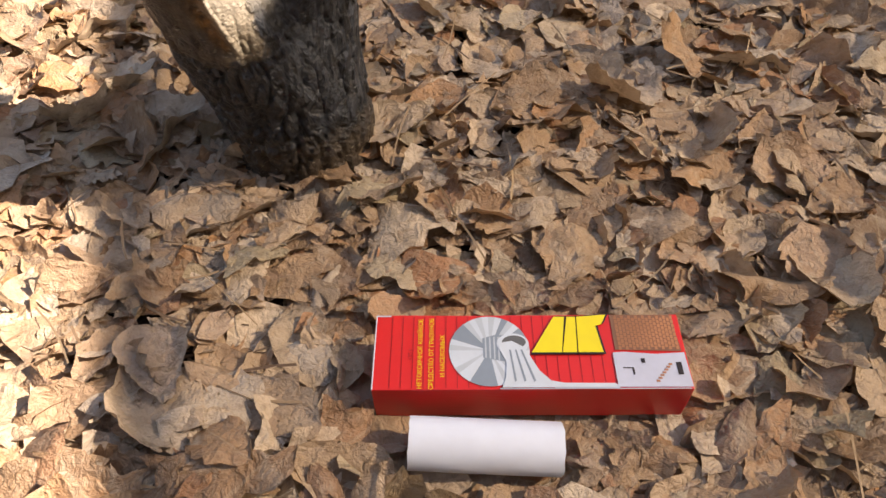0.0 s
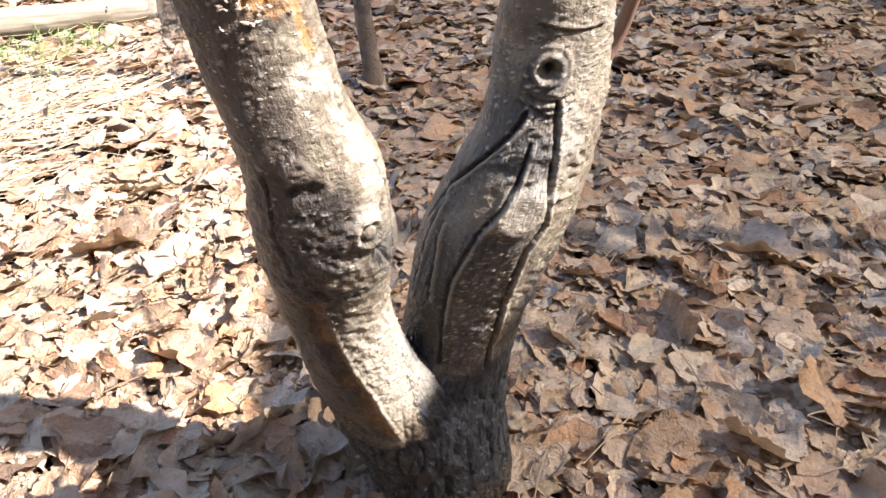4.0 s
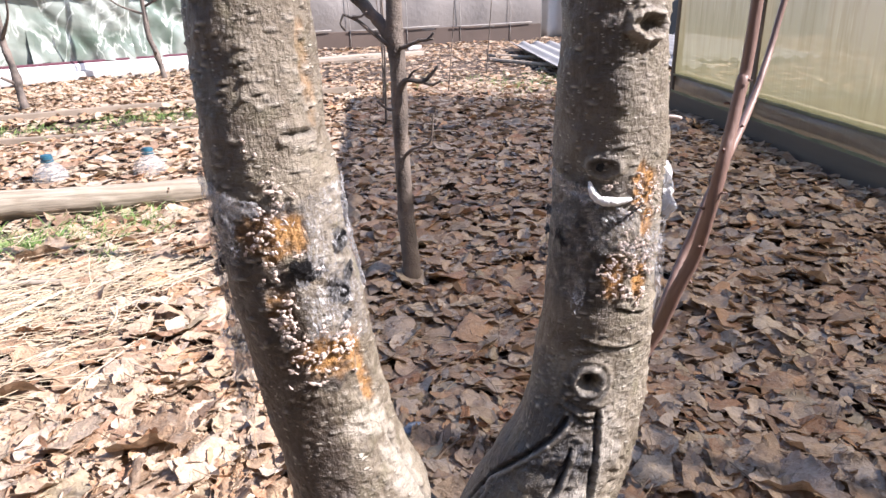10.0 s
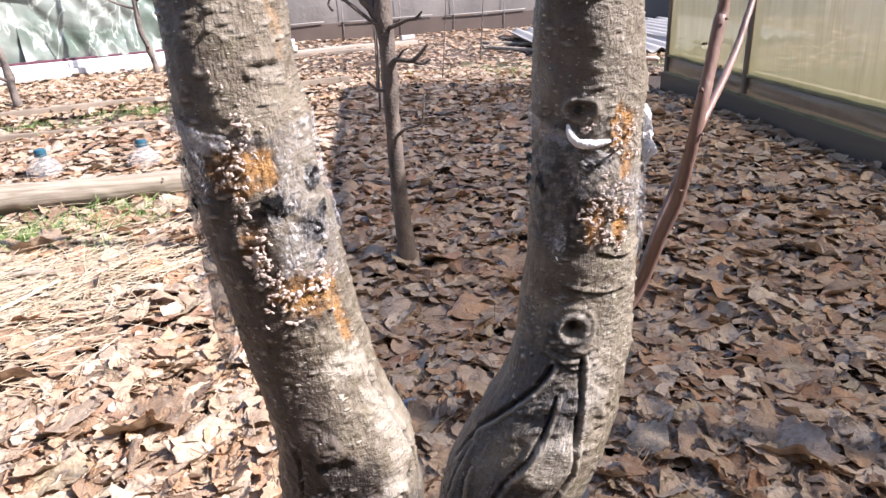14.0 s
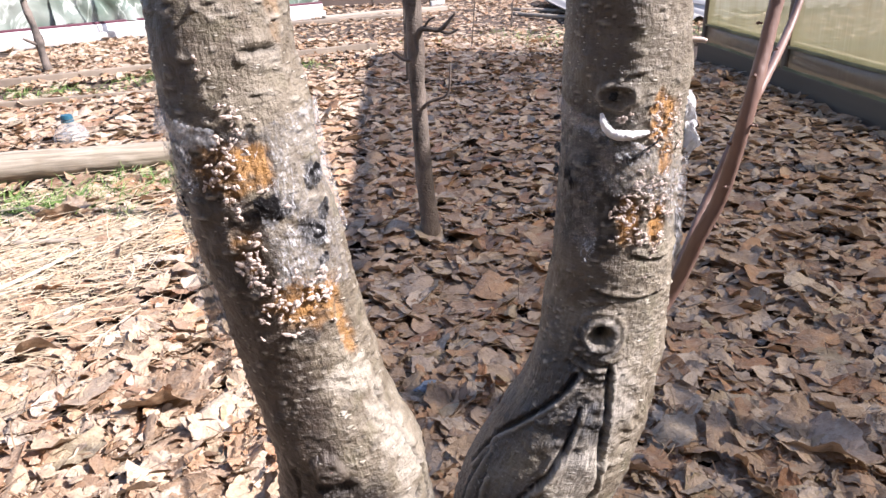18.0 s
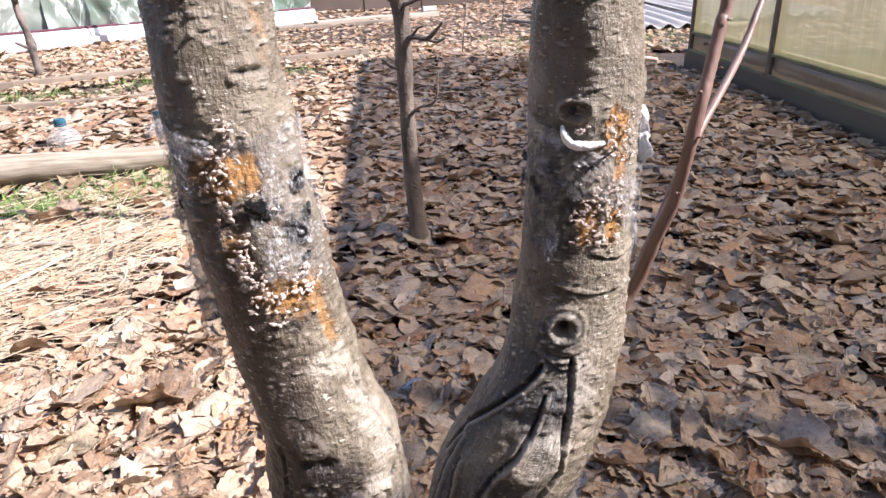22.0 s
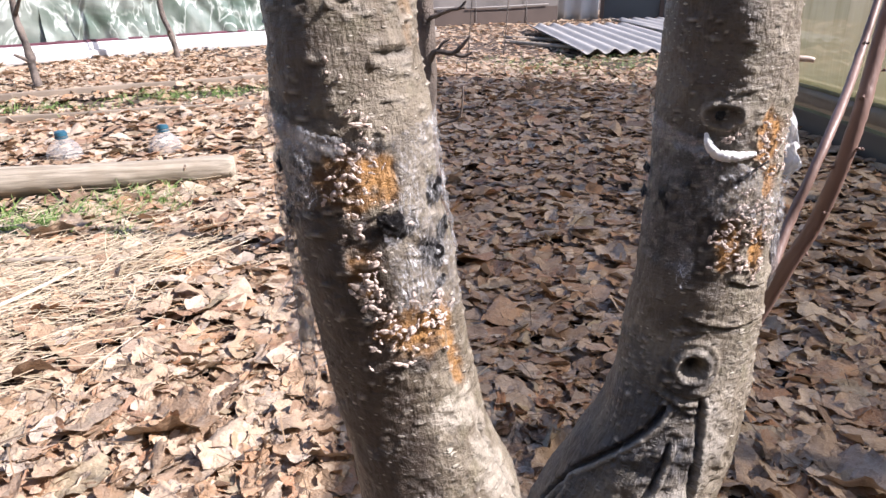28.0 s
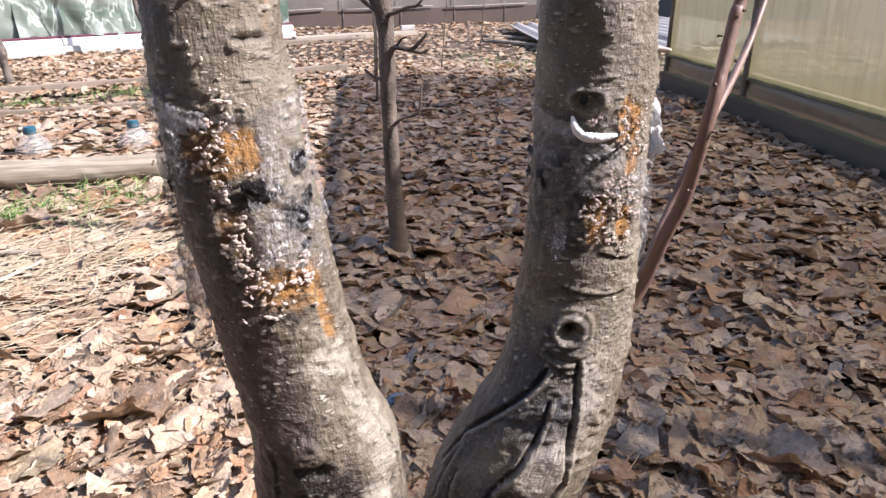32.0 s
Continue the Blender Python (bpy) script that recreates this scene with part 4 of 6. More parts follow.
right.out += 0.004 * np.exp(-((k - 0.007) / 0.002) ** 2) - 0.002 * (1 - step(0.002, 0.005, k)) + 0.0012 * vnoise(right.base, 420, 51) * (k < 0.011)
right.mask["pale"] = np.maximum(right.mask["pale"], 0.5 * np.exp(-((k - 0.0075) / 0.0016) ** 2))
right.mask["dark"] = np.maximum(right.mask["dark"], 0.7 * (1 - step(0.002, 0.005, k)))
right.lenticels(300, trng, 0.40, 0.75, -50, 110, 0.8)
right.lenticels(160, trng, 0.36, 0.42, -70, 90, 0.6)
right.lenticels(420, trng, 0.20, 0.33, -14, 34, 0.38)
# mottled darkening of the lower left limb, leaving out its pale flank
mottled = step(0.385, 0.345, left.z + left.wob * 0.02) * step(0.14, 0.18, left.z)
mottled *= 1 - step(10, 30, np.degrees(left.phi)) * step(0.33, 0.30, left.z) * step(130, 110, np.degrees(left.phi))
left.mask["char"] = np.maximum(left.mask["char"], mottled * np.clip(0.42 + 0.5 * vnoise(left.base, 60, 61) + 0.2 * left.wob, 0, 0.8))
# char mottling low on the right limb, with its left side's shade painted in
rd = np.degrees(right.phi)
mottled = step(0.425, 0.375, right.z + right.wob * 0.02) * step(48, 8, rd + right.wob * 10)
right.mask["char"] = np.maximum(right.mask["char"], mottled * np.clip(0.55 + 0.45 * vnoise(right.base, 55, 62) + 0.2 * right.wob, 0, 0.85))
# upper limbs: the sides turned from the sun get their shade as brown
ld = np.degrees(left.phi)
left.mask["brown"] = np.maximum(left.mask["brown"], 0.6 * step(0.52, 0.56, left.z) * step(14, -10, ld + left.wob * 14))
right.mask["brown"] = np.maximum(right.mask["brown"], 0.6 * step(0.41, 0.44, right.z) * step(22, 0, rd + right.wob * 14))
# lower left flank: its shade is painted brown as well
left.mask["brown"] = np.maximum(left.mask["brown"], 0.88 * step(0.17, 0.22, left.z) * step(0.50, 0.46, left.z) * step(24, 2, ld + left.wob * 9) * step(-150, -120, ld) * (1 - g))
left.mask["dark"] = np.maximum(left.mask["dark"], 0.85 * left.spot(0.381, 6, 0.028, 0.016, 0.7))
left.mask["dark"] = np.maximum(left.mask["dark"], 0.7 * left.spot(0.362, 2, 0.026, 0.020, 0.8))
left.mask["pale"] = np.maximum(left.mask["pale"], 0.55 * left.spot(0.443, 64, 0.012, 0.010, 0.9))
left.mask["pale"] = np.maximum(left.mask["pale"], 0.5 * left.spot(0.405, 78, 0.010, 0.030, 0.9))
left.out += 0.0022 * left.spot(0.43, 70, 0.016, 0.022) * (0.35 - np.abs(vnoise(left.base * (0.5, 0.5, 1.0) + 0.5 * left.base[:, [2, 2, 0]], 230, 37)))
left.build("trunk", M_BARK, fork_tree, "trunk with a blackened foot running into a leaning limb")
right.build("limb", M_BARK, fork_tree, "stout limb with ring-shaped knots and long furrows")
for nm, rows_ in (("upper_stem", LEFT_LIMB), ("upper_stem", RIGHT_LIMB)):
    q = spline(rows_, 900)
    cut = [tuple(np.array([np.interp(z, q[:, 2], q[:, k]) for k in range(4)])) for z in (0.755, 0.9, 1.1, 1.35)]
    mesh_ob(nm, *tube(cut, 30, 40, 0.02, 4), M_BARK, fork_tree)


def film_patch(name, limb, p0, p1, top, bottom, lift, seed, label="", np_=60, nz=50, curl=0.0):
    """A torn sheet of wrap over a limb, between two edges given as heights at even turns."""
    r2 = np.random.RandomState(seed)
    verts, faces = [], []
    for i in range(np_ + 1):
        f = i / np_
        ph = p0 + (p1 - p0) * f
        t = np.interp(f, np.linspace(0, 1, len(top)), top) + r2.uniform(-1, 1) * 0.0007
        b = np.interp(f, np.linspace(0, 1, len(bottom)), bottom) + r2.uniform(-1, 1) * 0.0016
        for j in range(nz + 1):
            g = j / nz
            z = b + (t - b) * g
            p, n = limb.at(z, ph)
            w = noise.noise(Vector((ph * 0.05, z * 160, seed))) * 0.0020 + noise.noise(Vector((ph * 0.15 + z * 240, z * 420, seed + 5))) * 0.0011
            verts.append(p + n * (lift + w + curl * (1 - g) ** 2))
    for i in range(np_):
        for j in range(nz):
            a = i * (nz + 1) + j
            faces.append((a, a + nz + 1, a + nz + 2, a + 1))
    return mesh_ob(name, verts, faces, M_WRAP, fork_tree, label)


film_patch("plastic_wrap", left, 44, 125, (0.553, 0.556, 0.557), (0.520, 0.506, 0.50), 0.0026, 1, "crumpled clear plastic wrap")
film_patch("plastic_wrap", left, 30, 92, (0.520, 0.512, 0.510), (0.492, 0.487, 0.482), 0.0026, 2, "crumpled clear plastic wrap")
film_patch("plastic_wrap", left, -95, -10, (0.566, 0.560, 0.556), (0.475, 0.50, 0.525, 0.53), 0.0026, 3, "crumpled clear plastic wrap")
film_patch("plastic_wrap", left, -14, 50, (0.556, 0.552, 0.551, 0.553), (0.546, 0.5455, 0.546), 0.0022, 4, "taut band of clear wrap", 40, 10)
film_patch("wrap_flap", left, -100, -62, (0.545, 0.54, 0.53), (0.452, 0.425, 0.44), 0.0045, 5, "loose flap of clear wrap", 24, 50, 0.007).data.materials[0] = M_FLAP_THIN
film_patch("plastic_wrap", right, -110, -14, (0.545, 0.533, 0.529, 0.522), (0.47, 0.462, 0.458), 0.0022, 6, "dull clear plastic wrap").data.materials[0] = M_WRAP_DULL
film_patch("plastic_wrap", right, -110, -12, (0.546, 0.535, 0.530, 0.524), (0.536, 0.526, 0.521, 0.517), 0.003, 16, "taut band of clear wrap", 50, 12).data.materials[0] = M_BAND
film_patch("plastic_wrap", left, -100, 14, (0.569, 0.563, 0.557, 0.552), (0.557, 0.552, 0.548, 0.545), 0.003, 17, "taut band of clear wrap", 50, 12).data.materials[0] = M_BAND
film_patch("plastic_wrap", right, -14, 30, (0.521, 0.517, 0.512), (0.490, 0.488, 0.49), 0.0024, 7, "crumpled clear plastic wrap", 40, 30)
film_patch("plastic_wrap", right, 28, 100, (0.512, 0.505, 0.50), (0.488, 0.462, 0.445), 0.0028, 8, "crumpled clear plastic wrap", 50, 40)
def hanging_sheet(limb, phi, z0, z1, reach, seed, mat, label, swing=0.0):
    """A crumpled scrap of wrap that hangs free from a limb's side."""
    verts, faces, nu, nz = [], [], 16, 22
    for i in range(nu + 1):
        for j in range(nz + 1):
            f, g = i / nu, j / nz
            p, n = limb.at(z0 + (z1 - z0) * g, phi, -0.001)
            n = Matrix.Rotation(radians(swing), 3, 'Z') @ n
            side = Vector((-n.y, n.x, 0))
            ragged = 0.75 + 0.35 * noise.noise(Vector((g * 5, seed, 0))) + 0.15 * noise.noise(Vector((g * 14, seed, 3)))
            out = reach * f * ragged * math.sin(math.pi * (0.12 + 0.83 * g)) ** 0.7
            fold = reach * (0.55 * noise.noise(Vector((f * 2.2, g * 2.6, seed))) + 0.22 * noise.noise(Vector((f * 6, g * 7, seed + 4))))
            verts.append(p + n * out + side * fold * min(1, f * 3) + Vector((0, 0, -0.35 * reach * f * f)))
    for i in range(nu):
        for j in range(nz):
            q = i * (nz + 1) + j
            faces.append((q, q + nz + 1, q + nz + 2, q + 1))
    return mesh_ob("wrap_flap", verts, faces, mat, fork_tree, label)


hanging_sheet(right, 92, 0.505, 0.535, 0.013, 2.0, M_FLAP, "loose pale flap of wrap", -42)
hanging_sheet(left, -80, 0.460, 0.498, 0.022, 5.0, M_FLAP_HAZE, "loose clear flap of wrap")
hanging_sheet(right, 80, 0.445, 0.475, 0.006, 9.0, M_FLAP_THIN, "loose clear flap of wrap")
film_patch("wrap_flap", right, -24, -12, (0.47, 0.473, 0.47), (0.457, 0.452, 0.459), 0.003, 10, "torn hanging scrap of wrap", 14, 16, 0.003)


def lump(seed, squash=(1, 1, 1), sub=1):
    bm = bmesh.new()
    bmesh.ops.create_icosphere(bm, subdivisions=sub, radius=1)
    for v in bm.verts:
        k = 1 + 0.8 * noise.noise(v.co * 1.6 + Vector((seed * 7.1, 0, 0)))
        v.co = Vector((v.co.x * squash[0], v.co.y * squash[1], v.co.z * squash[2])) * k
    return bm


def glue_blob(seed):
    """A popped clot of glue: a few knobbly drops run together side by side."""
    r2, bm = random.Random(seed), bmesh.new()
    for q in range(r2.choice((3, 4, 5))):
        c = Vector((r2.uniform(-1.0, 1.0), r2.uniform(-0.45, 0.45), r2.uniform(-0.1, 0.2)))
        k = r2.uniform(0.26, 0.52)
        made = bmesh.ops.create_icosphere(bm, subdivisions=2, radius=1)["verts"]
        for v in made:
            p = v.co.copy()
            w = 1 + 0.55 * noise.noise(p * 1.5 + Vector((seed * 5.1, q * 9, 0))) + 0.35 * noise.noise(p * 3.7 + Vector((q, seed * 3.3, 5)))
            v.co = c + Vector((p.x * 1.25, p.y * r2.uniform(0.7, 0.75), p.z * 0.8)) * (k * w)
    return bm


bead_meshes = []
for k in range(7):
    ob = part("glue_drop", glue_blob(k), M_BEAD, fork_tree, smooth=True)
    bead_meshes.append(ob.data)
    bpy.data.objects.remove(ob)


def bead(limb, z, phi, size, mesh=None, name="glue_drop"):
    p, n = limb.at(z, phi, 0.0012)
    ob = new(name, mesh or bead_meshes[trng.randint(7)])
    ob.parent = fork_tree
    ob.matrix_world = Matrix.Translation(p) @ n.to_track_quat("Z", "Y").to_matrix().to_4x4() @ pose(0, 0, 0, 0, 0, trng.normal(0, 32)) @ Matrix.Diagonal((size * trng.uniform(0.7, 1.6), size * trng.uniform(0.8, 1.4), size, 1))
    return ob


for zc, pc, zs, ps, n in ((0.573, 13, 0.004, 5, 3), (0.558, 28, 0.006, 4, 9), (0.545, 20, 0.005, 12, 13), (0.535, 30, 0.007, 10, 11), (0.527, 6, 0.006, 8, 11), (0.508, 10, 0.011, 7, 20),
                          (0.487, 14, 0.008, 8, 14), (0.476, 30, 0.006, 12, 14), (0.490, 45, 0.006, 14, 14), (0.50, 30, 0.008, 8, 9)):
    for _ in range(n):
        bead(left, trng.normal(zc, zs), trng.normal(pc, ps), trng.uniform(0.0008, 0.0019))
for zc, pc, zs, ps, n in ((0.479, 6, 0.007, 7, 18), (0.487, 20, 0.005, 8, 14), (0.471, 38, 0.010, 9, 24), (0.495, 42, 0.010, 9, 14), (0.466, 17, 0.006, 8, 8), (0.528, 12, 0.003, 8, 5), (0.522, 44, 0.010, 3, 9), (0.52, 30, 0.009, 3, 7)):
    for _ in range(n):
        bead(right, trng.normal(zc, zs), trng.normal(pc, ps), trng.uniform(0.0009, 0.0021))
# runs of glue, set as chains of clots
for limb, z, ph, n in ((right, 0.534, 31, 7), (right, 0.530, 46, 8), (right, 0.536, 54, 7), (right, 0.522, 60, 8), (right, 0.503, 22, 6), (right, 0.499, 33, 8), (right, 0.495, 45, 9), (right, 0.489, 54, 8), (right, 0.484, 8, 5),
                       (left, 0.560, 26, 5), (left, 0.548, 17, 5), (left, 0.508, 18, 7), (left, 0.502, 9, 6), (left, 0.490, 52, 6), (left, 0.486, 62, 4)):
    for k in range(n):
        bead(limb, z - 0.0022 * k, ph + 2.5 * math.sin(k * 1.7 + ph), trng.uniform(0.0007, 0.0016))
tar = part("tar_lump", lump(9, (1, 1, 0.5), 3), M_TAR, fork_tree, smooth=True)
tar_me = tar.data
bpy.data.objects.remove(tar)
for limb, z, ph, s in ((left, 0.522, 38, 0.0026), (left, 0.519, 44, 0.0022), (left, 0.524, 32, 0.0016), (left, 0.529, 84, 0.0028), (left, 0.507, 72, 0.003), (left, 0.511, 66, 0.0018), (left, 0.515, 84, 0.0028), (left, 0.497, 70, 0.0016),
                       (right, 0.503, -84, 0.003), (right, 0.49, -86, 0.0028), (right, 0.494, -50, 0.0028), (right, 0.49, -44, 0.002), (right, 0.503, -26, 0.0016), (right, 0.537, -8, 0.0015), (left, 0.537, -72, 0.003), (left, 0.519, -70, 0.0034)):
    tagged(bead(limb, z, ph, s, tar_me, "tar_lump"), "glossy black tar lump")
# white smear of glue, knot plug, stubs and a dark sliver
pts = [right.at(z, p, 0.0015)[0] for z, p in ((0.529, -17), (0.524, -14), (0.5195, -7), (0.5185, 2), (0.519, 12), (0.520, 24))]
mesh_ob("glue_smear", *tube([(*p, r) for p, r in zip(pts, (0.0007, 0.0020, 0.0023, 0.0026, 0.0022, 0.0008))], 40, 12, 0.2, 3), M_WHITEGLUE, fork_tree, "thick white smear of glue")
p, n = right.at(0.56, 85)
mesh_ob("stub", *tube([(*(p - n * 0.003), 0.0016), (*(p + n * 0.004), 0.0014), (*(p + n * 0.007 + Vector((0, 0, -0.0006))), 0.0011)], 8, 8, 0.1, 2), M_BEAD, fork_tree, "short pale twig stub")
pa, pb = right.at(0.507, 11, 0.003)[0], right.at(0.517, 33, 0.004)[0]
mesh_ob("sliver", *tube([(*pa, 0.0009), (*((pa + pb) / 2), 0.0008), (*pb, 0.0005)], 8, 6), M_TAR, fork_tree, "thin dark splinter")
p, n = left.at(0.404, 15, 0.003)
kb = bead(left, 0.404, 15, 0.0034, None, "bud_knob")
kb.data = kb.data.copy()
kb.data.materials[0] = M_KNOB
SHOOT = [(0.042, 0.538, 0.384, 0.0066), (0.0565, 0.5454, 0.4102, 0.0062), (0.0669, 0.5376, 0.45, 0.0058), (0.0742, 0.5340, 0.4736, 0.0056), (0.0774, 0.5275, 0.4974, 0.0053), (0.0795, 0.525, 0.5148, 0.0052),
         (0.0826, 0.5276, 0.5359, 0.0051), (0.0856, 0.535, 0.553, 0.0050), (0.0891, 0.543, 0.576, 0.0048), (0.0919, 0.549, 0.601, 0.0046), (0.096, 0.56, 0.75, 0.0040), (0.10, 0.57, 1.0, 0.0032)]
mesh_ob("shoot", *tube([(x, y, z, r * 0.72) for x, y, z, r in SHOOT], 110, 14, 0.05, 3), M_TWIG, fork_tree, "smooth reddish-brown side shoot")
mesh_ob("side_twig", *tube([(0.055, 0.546, 0.408, 0.0040), (0.0645, 0.566, 0.432, 0.0035), (0.0745, 0.587, 0.4565, 0.0032), (0.0835, 0.5965, 0.4829, 0.0030), (0.0945, 0.616, 0.5062, 0.0029), (0.1090, 0.652, 0.5258, 0.0029), (0.1215, 0.687, 0.544, 0.0028),
                            (0.1293, 0.7055, 0.5633, 0.0027), (0.139, 0.728, 0.597, 0.0025), (0.155, 0.75, 0.70, 0.0022), (0.17, 0.77, 0.95, 0.0016)], 90, 10, 0.07, 4), M_TWIG, fork_tree, "thin reddish twig behind the shoot")
for k in range(14):
    f = 0.2 + k * 0.055
    row = spline(SHOOT, 101)[int(f * 100)]
    b = bead(right, 0.5, 0, 1, None, "bud")
    b.data = bead_meshes[k % 7].copy()
    b.data.materials[0] = M_TWIG
    an = k * 2.4
    b.matrix_world = Matrix.Translation((row[0] + 0.0052 * math.cos(an), row[1] + 0.0052 * math.sin(an), row[2])) @ Matrix.Diagonal((0.0014, 0.0014, 0.0022, 1))


# ---- greenhouse with film walls ----
GH = Matrix.Translation((0.26, 4.15, 0)) @ Matrix.Rotation(math.atan2(-0.94, 0.337), 4, 'Z')   # local x runs along the wall, local y inwards
M_FILM_CLEAR = film_material("roof_film_clear", (0.80, 0.80, 0.76), 0.8, 0.8)
M_BASE = simple("grey_damp_board", (0.165, 0.122, 0.082), 0.95, vary=0.4, scale=8, bump=0.5, stretch=(0.3, 1, 3))
M_ALGAE = simple("algae_hem", (0.20, 0.185, 0.092), 0.7, vary=0.5, scale=30, bump=0.4)
M_RAILFILM = film_material("stained_film", (0.15, 0.118, 0.08), 0.18, 0.08, 0.3, (0.12, 0.095, 0.06))


def film_sheet(name, x0, x1, z0, z1, mat, parent, bulge, y=0.0, nx=26, nz=16, seed=0, sag=0.0):
    """A bay of film pinned at its edges and blown out a little between."""
    verts, faces = [], []
    for i in range(nx + 1):
        for j in range(nz + 1):
            f, g = i / nx, j / nz
            b = (1 - (2 * f - 1) ** 8) * (1 - abs(2 * g - 1) ** 2.2)
            w = 0.006 * noise.noise(Vector((f * 3 + seed, g * 5, 2.0))) + 0.003 * noise.noise(Vector((f * 14 + seed, g * 6, 7.0)))
            verts.append((x0 + (x1 - x0) * f, y - bulge * b - w * b, z0 + (z1 - z0) * g - sag * math.sin(f * math.pi) * (1 - g)))
    for i in range(nx):
        for j in range(nz):
            a = i * (nz + 1) + j
            faces.append((a, a + nz + 1, a + nz + 2, a + 1))
    ob = mesh_ob(name, verts, faces, mat, parent)
    return ob


def build_greenhouse():
    gh = empty("greenhouse", GH, label="long film-covered greenhouse with a stained foot and timber base", category="greenhouse")
    X0, W, H = 0.154, 2.6, 1.686
    edges = [X0] + [0.94 + 1.2 * k for k in range(7)]
    X1 = edges[-1]
    L = X1 - X0
    mx = (X0 + X1) / 2
    def panel(name, size, at, mat, label="", rx=0.0, bevel=0.0):
        return part(name, box_bm(size, pose(*at, rx), bevel), mat, gh, label)
    for k, (a, b) in enumerate(zip(edges[:-1], edges[1:])):
        bay = b - a
        film_sheet("wall_film", a + 0.012, b - 0.012, 0.163, H, M_FILM, gh, 0.022, seed=k * 3.1)
        film_sheet("foot_film", a + 0.014, b - 0.014, 0.075, 0.166, M_RAILFILM, gh, 0.012, 0.004, 26, 8, seed=k * 5.3 + 1)
        for z, y, up in ((0.166, -0.006, 0.012), (0.082, -0.012, 0.016)):
            bm = box_bm((bay - 0.03, 0.006, up), pose((a + b) / 2, y, z), 0.002)
            bmesh.ops.subdivide_edges(bm, edges=[e for e in bm.edges if e.calc_length() > bay * 0.6], cuts=24)
            for v in bm.verts:
                v.co.z += 0.005 * noise.noise(Vector((v.co.x * 7, z * 50, k)))
            part("film_hem", bm, M_ALGAE, gh, "yellow-green stained hem of the film")
        panel("rail", (bay - 0.02, 0.03, 0.035), ((a + b) / 2, 0.028, 0.165), M_WOOD, "", 0, 0.004)
    for x in edges:
        panel("post", (0.032, 0.045, H - 0.07), (x, 0.012, 0.07 + (H - 0.07) / 2), M_BASE, "weathered upright under the film", 0, 0.008)
    panel("base_board", (L + 0.06, 0.05, 0.095), (mx, 0.008, 0.032), M_BASE, "grey damp base board", 0, 0.006)
    panel("wall_film", (L, 0.004, H), (mx, W, H / 2), M_FILM_CLEAR)
    panel("gable_film", (0.004, W, H), (X0, W / 2, H / 2), M_FILM_CLEAR).visible_shadow = False
    panel("gable_film", (0.004, W, H), (X1, W / 2, H / 2), M_FILM)
    s, a = math.hypot(W / 2, 0.5), math.degrees(math.atan2(0.5, W / 2))
    panel("roof_film", (L, s, 0.004), (mx, W / 4, H + 0.25), M_FILM_CLEAR, rx=a)
    panel("roof_film", (L, s, 0.004), (mx, 3 * W / 4, H + 0.25), M_FILM_CLEAR, rx=-a)
    panel("eave_rail", (L, 0.02, 0.014), (mx, 0.02, H - 0.012), M_WOOD)


build_greenhouse()


# ---- unseen board wall, added behind the camera to cut skylight ----
south = part("wall_south", box_bm((6.1, 0.12, 2.6), pose(-1.0, -1.25, 1.28), 0.01), M_BOARD)
tagged(south, "unseen board wall added to block sky behind the camera", "wall", kind="structure")


# ---- far side of the garden ----
def along(a, b):
    """A pose at a, with local x running towards b; and the length."""
    a, b = Vector((*a, 0)), Vector((*b, 0))
    d = b - a
    return Matrix.Translation(a) @ Matrix.Rotation(math.atan2(d.y, d.x), 4, 'Z'), d.length


def plank(name, a, b, thick, z0, z1, mat, label, cat, tilt=0.0, bevel=0.006, kind=""):
    m, n = along(a, b)
    bm = box_bm((n, thick, z1 - z0), pose(n / 2, 0, 0), bevel)
    bmesh.ops.subdivide_edges(bm, edges=[e for e in bm.edges if e.calc_length() > n * 0.6], cuts=14)
    for v in bm.verts:
        v.co += Vector((0, noise.noise(Vector((v.co.x * 3, 1, n))) * thick * 0.15, noise.noise(Vector((v.co.x * 2.5, 5, n))) * (z1 - z0) * 0.15))
    ob = part(name, bm, mat, None, label)
    ob.matrix_world = m @ Matrix.Translation((0, 0, (z0 + z1) / 2)) @ pose(0, 0, 0, tilt, 0, 0)
    return tagged(ob, label, cat, kind=kind)


def crumpled_material(name, pale, deep):
    """Creased sheet over a darker cloth: streaks of pale folds, crease highlights painted as thin lines."""
    w = Nodes(name)
    v = w.coords("Object", (1, 1, 1))
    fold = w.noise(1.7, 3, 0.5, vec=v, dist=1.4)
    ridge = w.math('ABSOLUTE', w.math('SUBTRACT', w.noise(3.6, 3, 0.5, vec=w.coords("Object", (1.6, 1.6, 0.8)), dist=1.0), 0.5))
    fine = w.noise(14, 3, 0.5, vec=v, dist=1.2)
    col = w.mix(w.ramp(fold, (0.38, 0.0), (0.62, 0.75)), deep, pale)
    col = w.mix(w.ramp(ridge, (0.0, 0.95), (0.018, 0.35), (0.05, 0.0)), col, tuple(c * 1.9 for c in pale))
    w.bump(w.math('ADD', fold, w.math('MULTIPLY', fine, 0.12)), 0.6, 0.03)
    return w.set(Base_Color=col, Roughness=0.22)


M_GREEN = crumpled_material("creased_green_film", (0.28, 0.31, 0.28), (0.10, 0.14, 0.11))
M_GREENCLOTH = simple("green_cloth", (0.09, 0.17, 0.115), 0.6, vary=0.2, scale=10)
M_SILL = simple("dull_white_sheet", (0.5, 0.49, 0.47), 0.5, vary=0.15, scale=6)
M_MAROON = simple("maroon_strip", (0.10, 0.028, 0.045), 0.6, vary=0.3, scale=10)
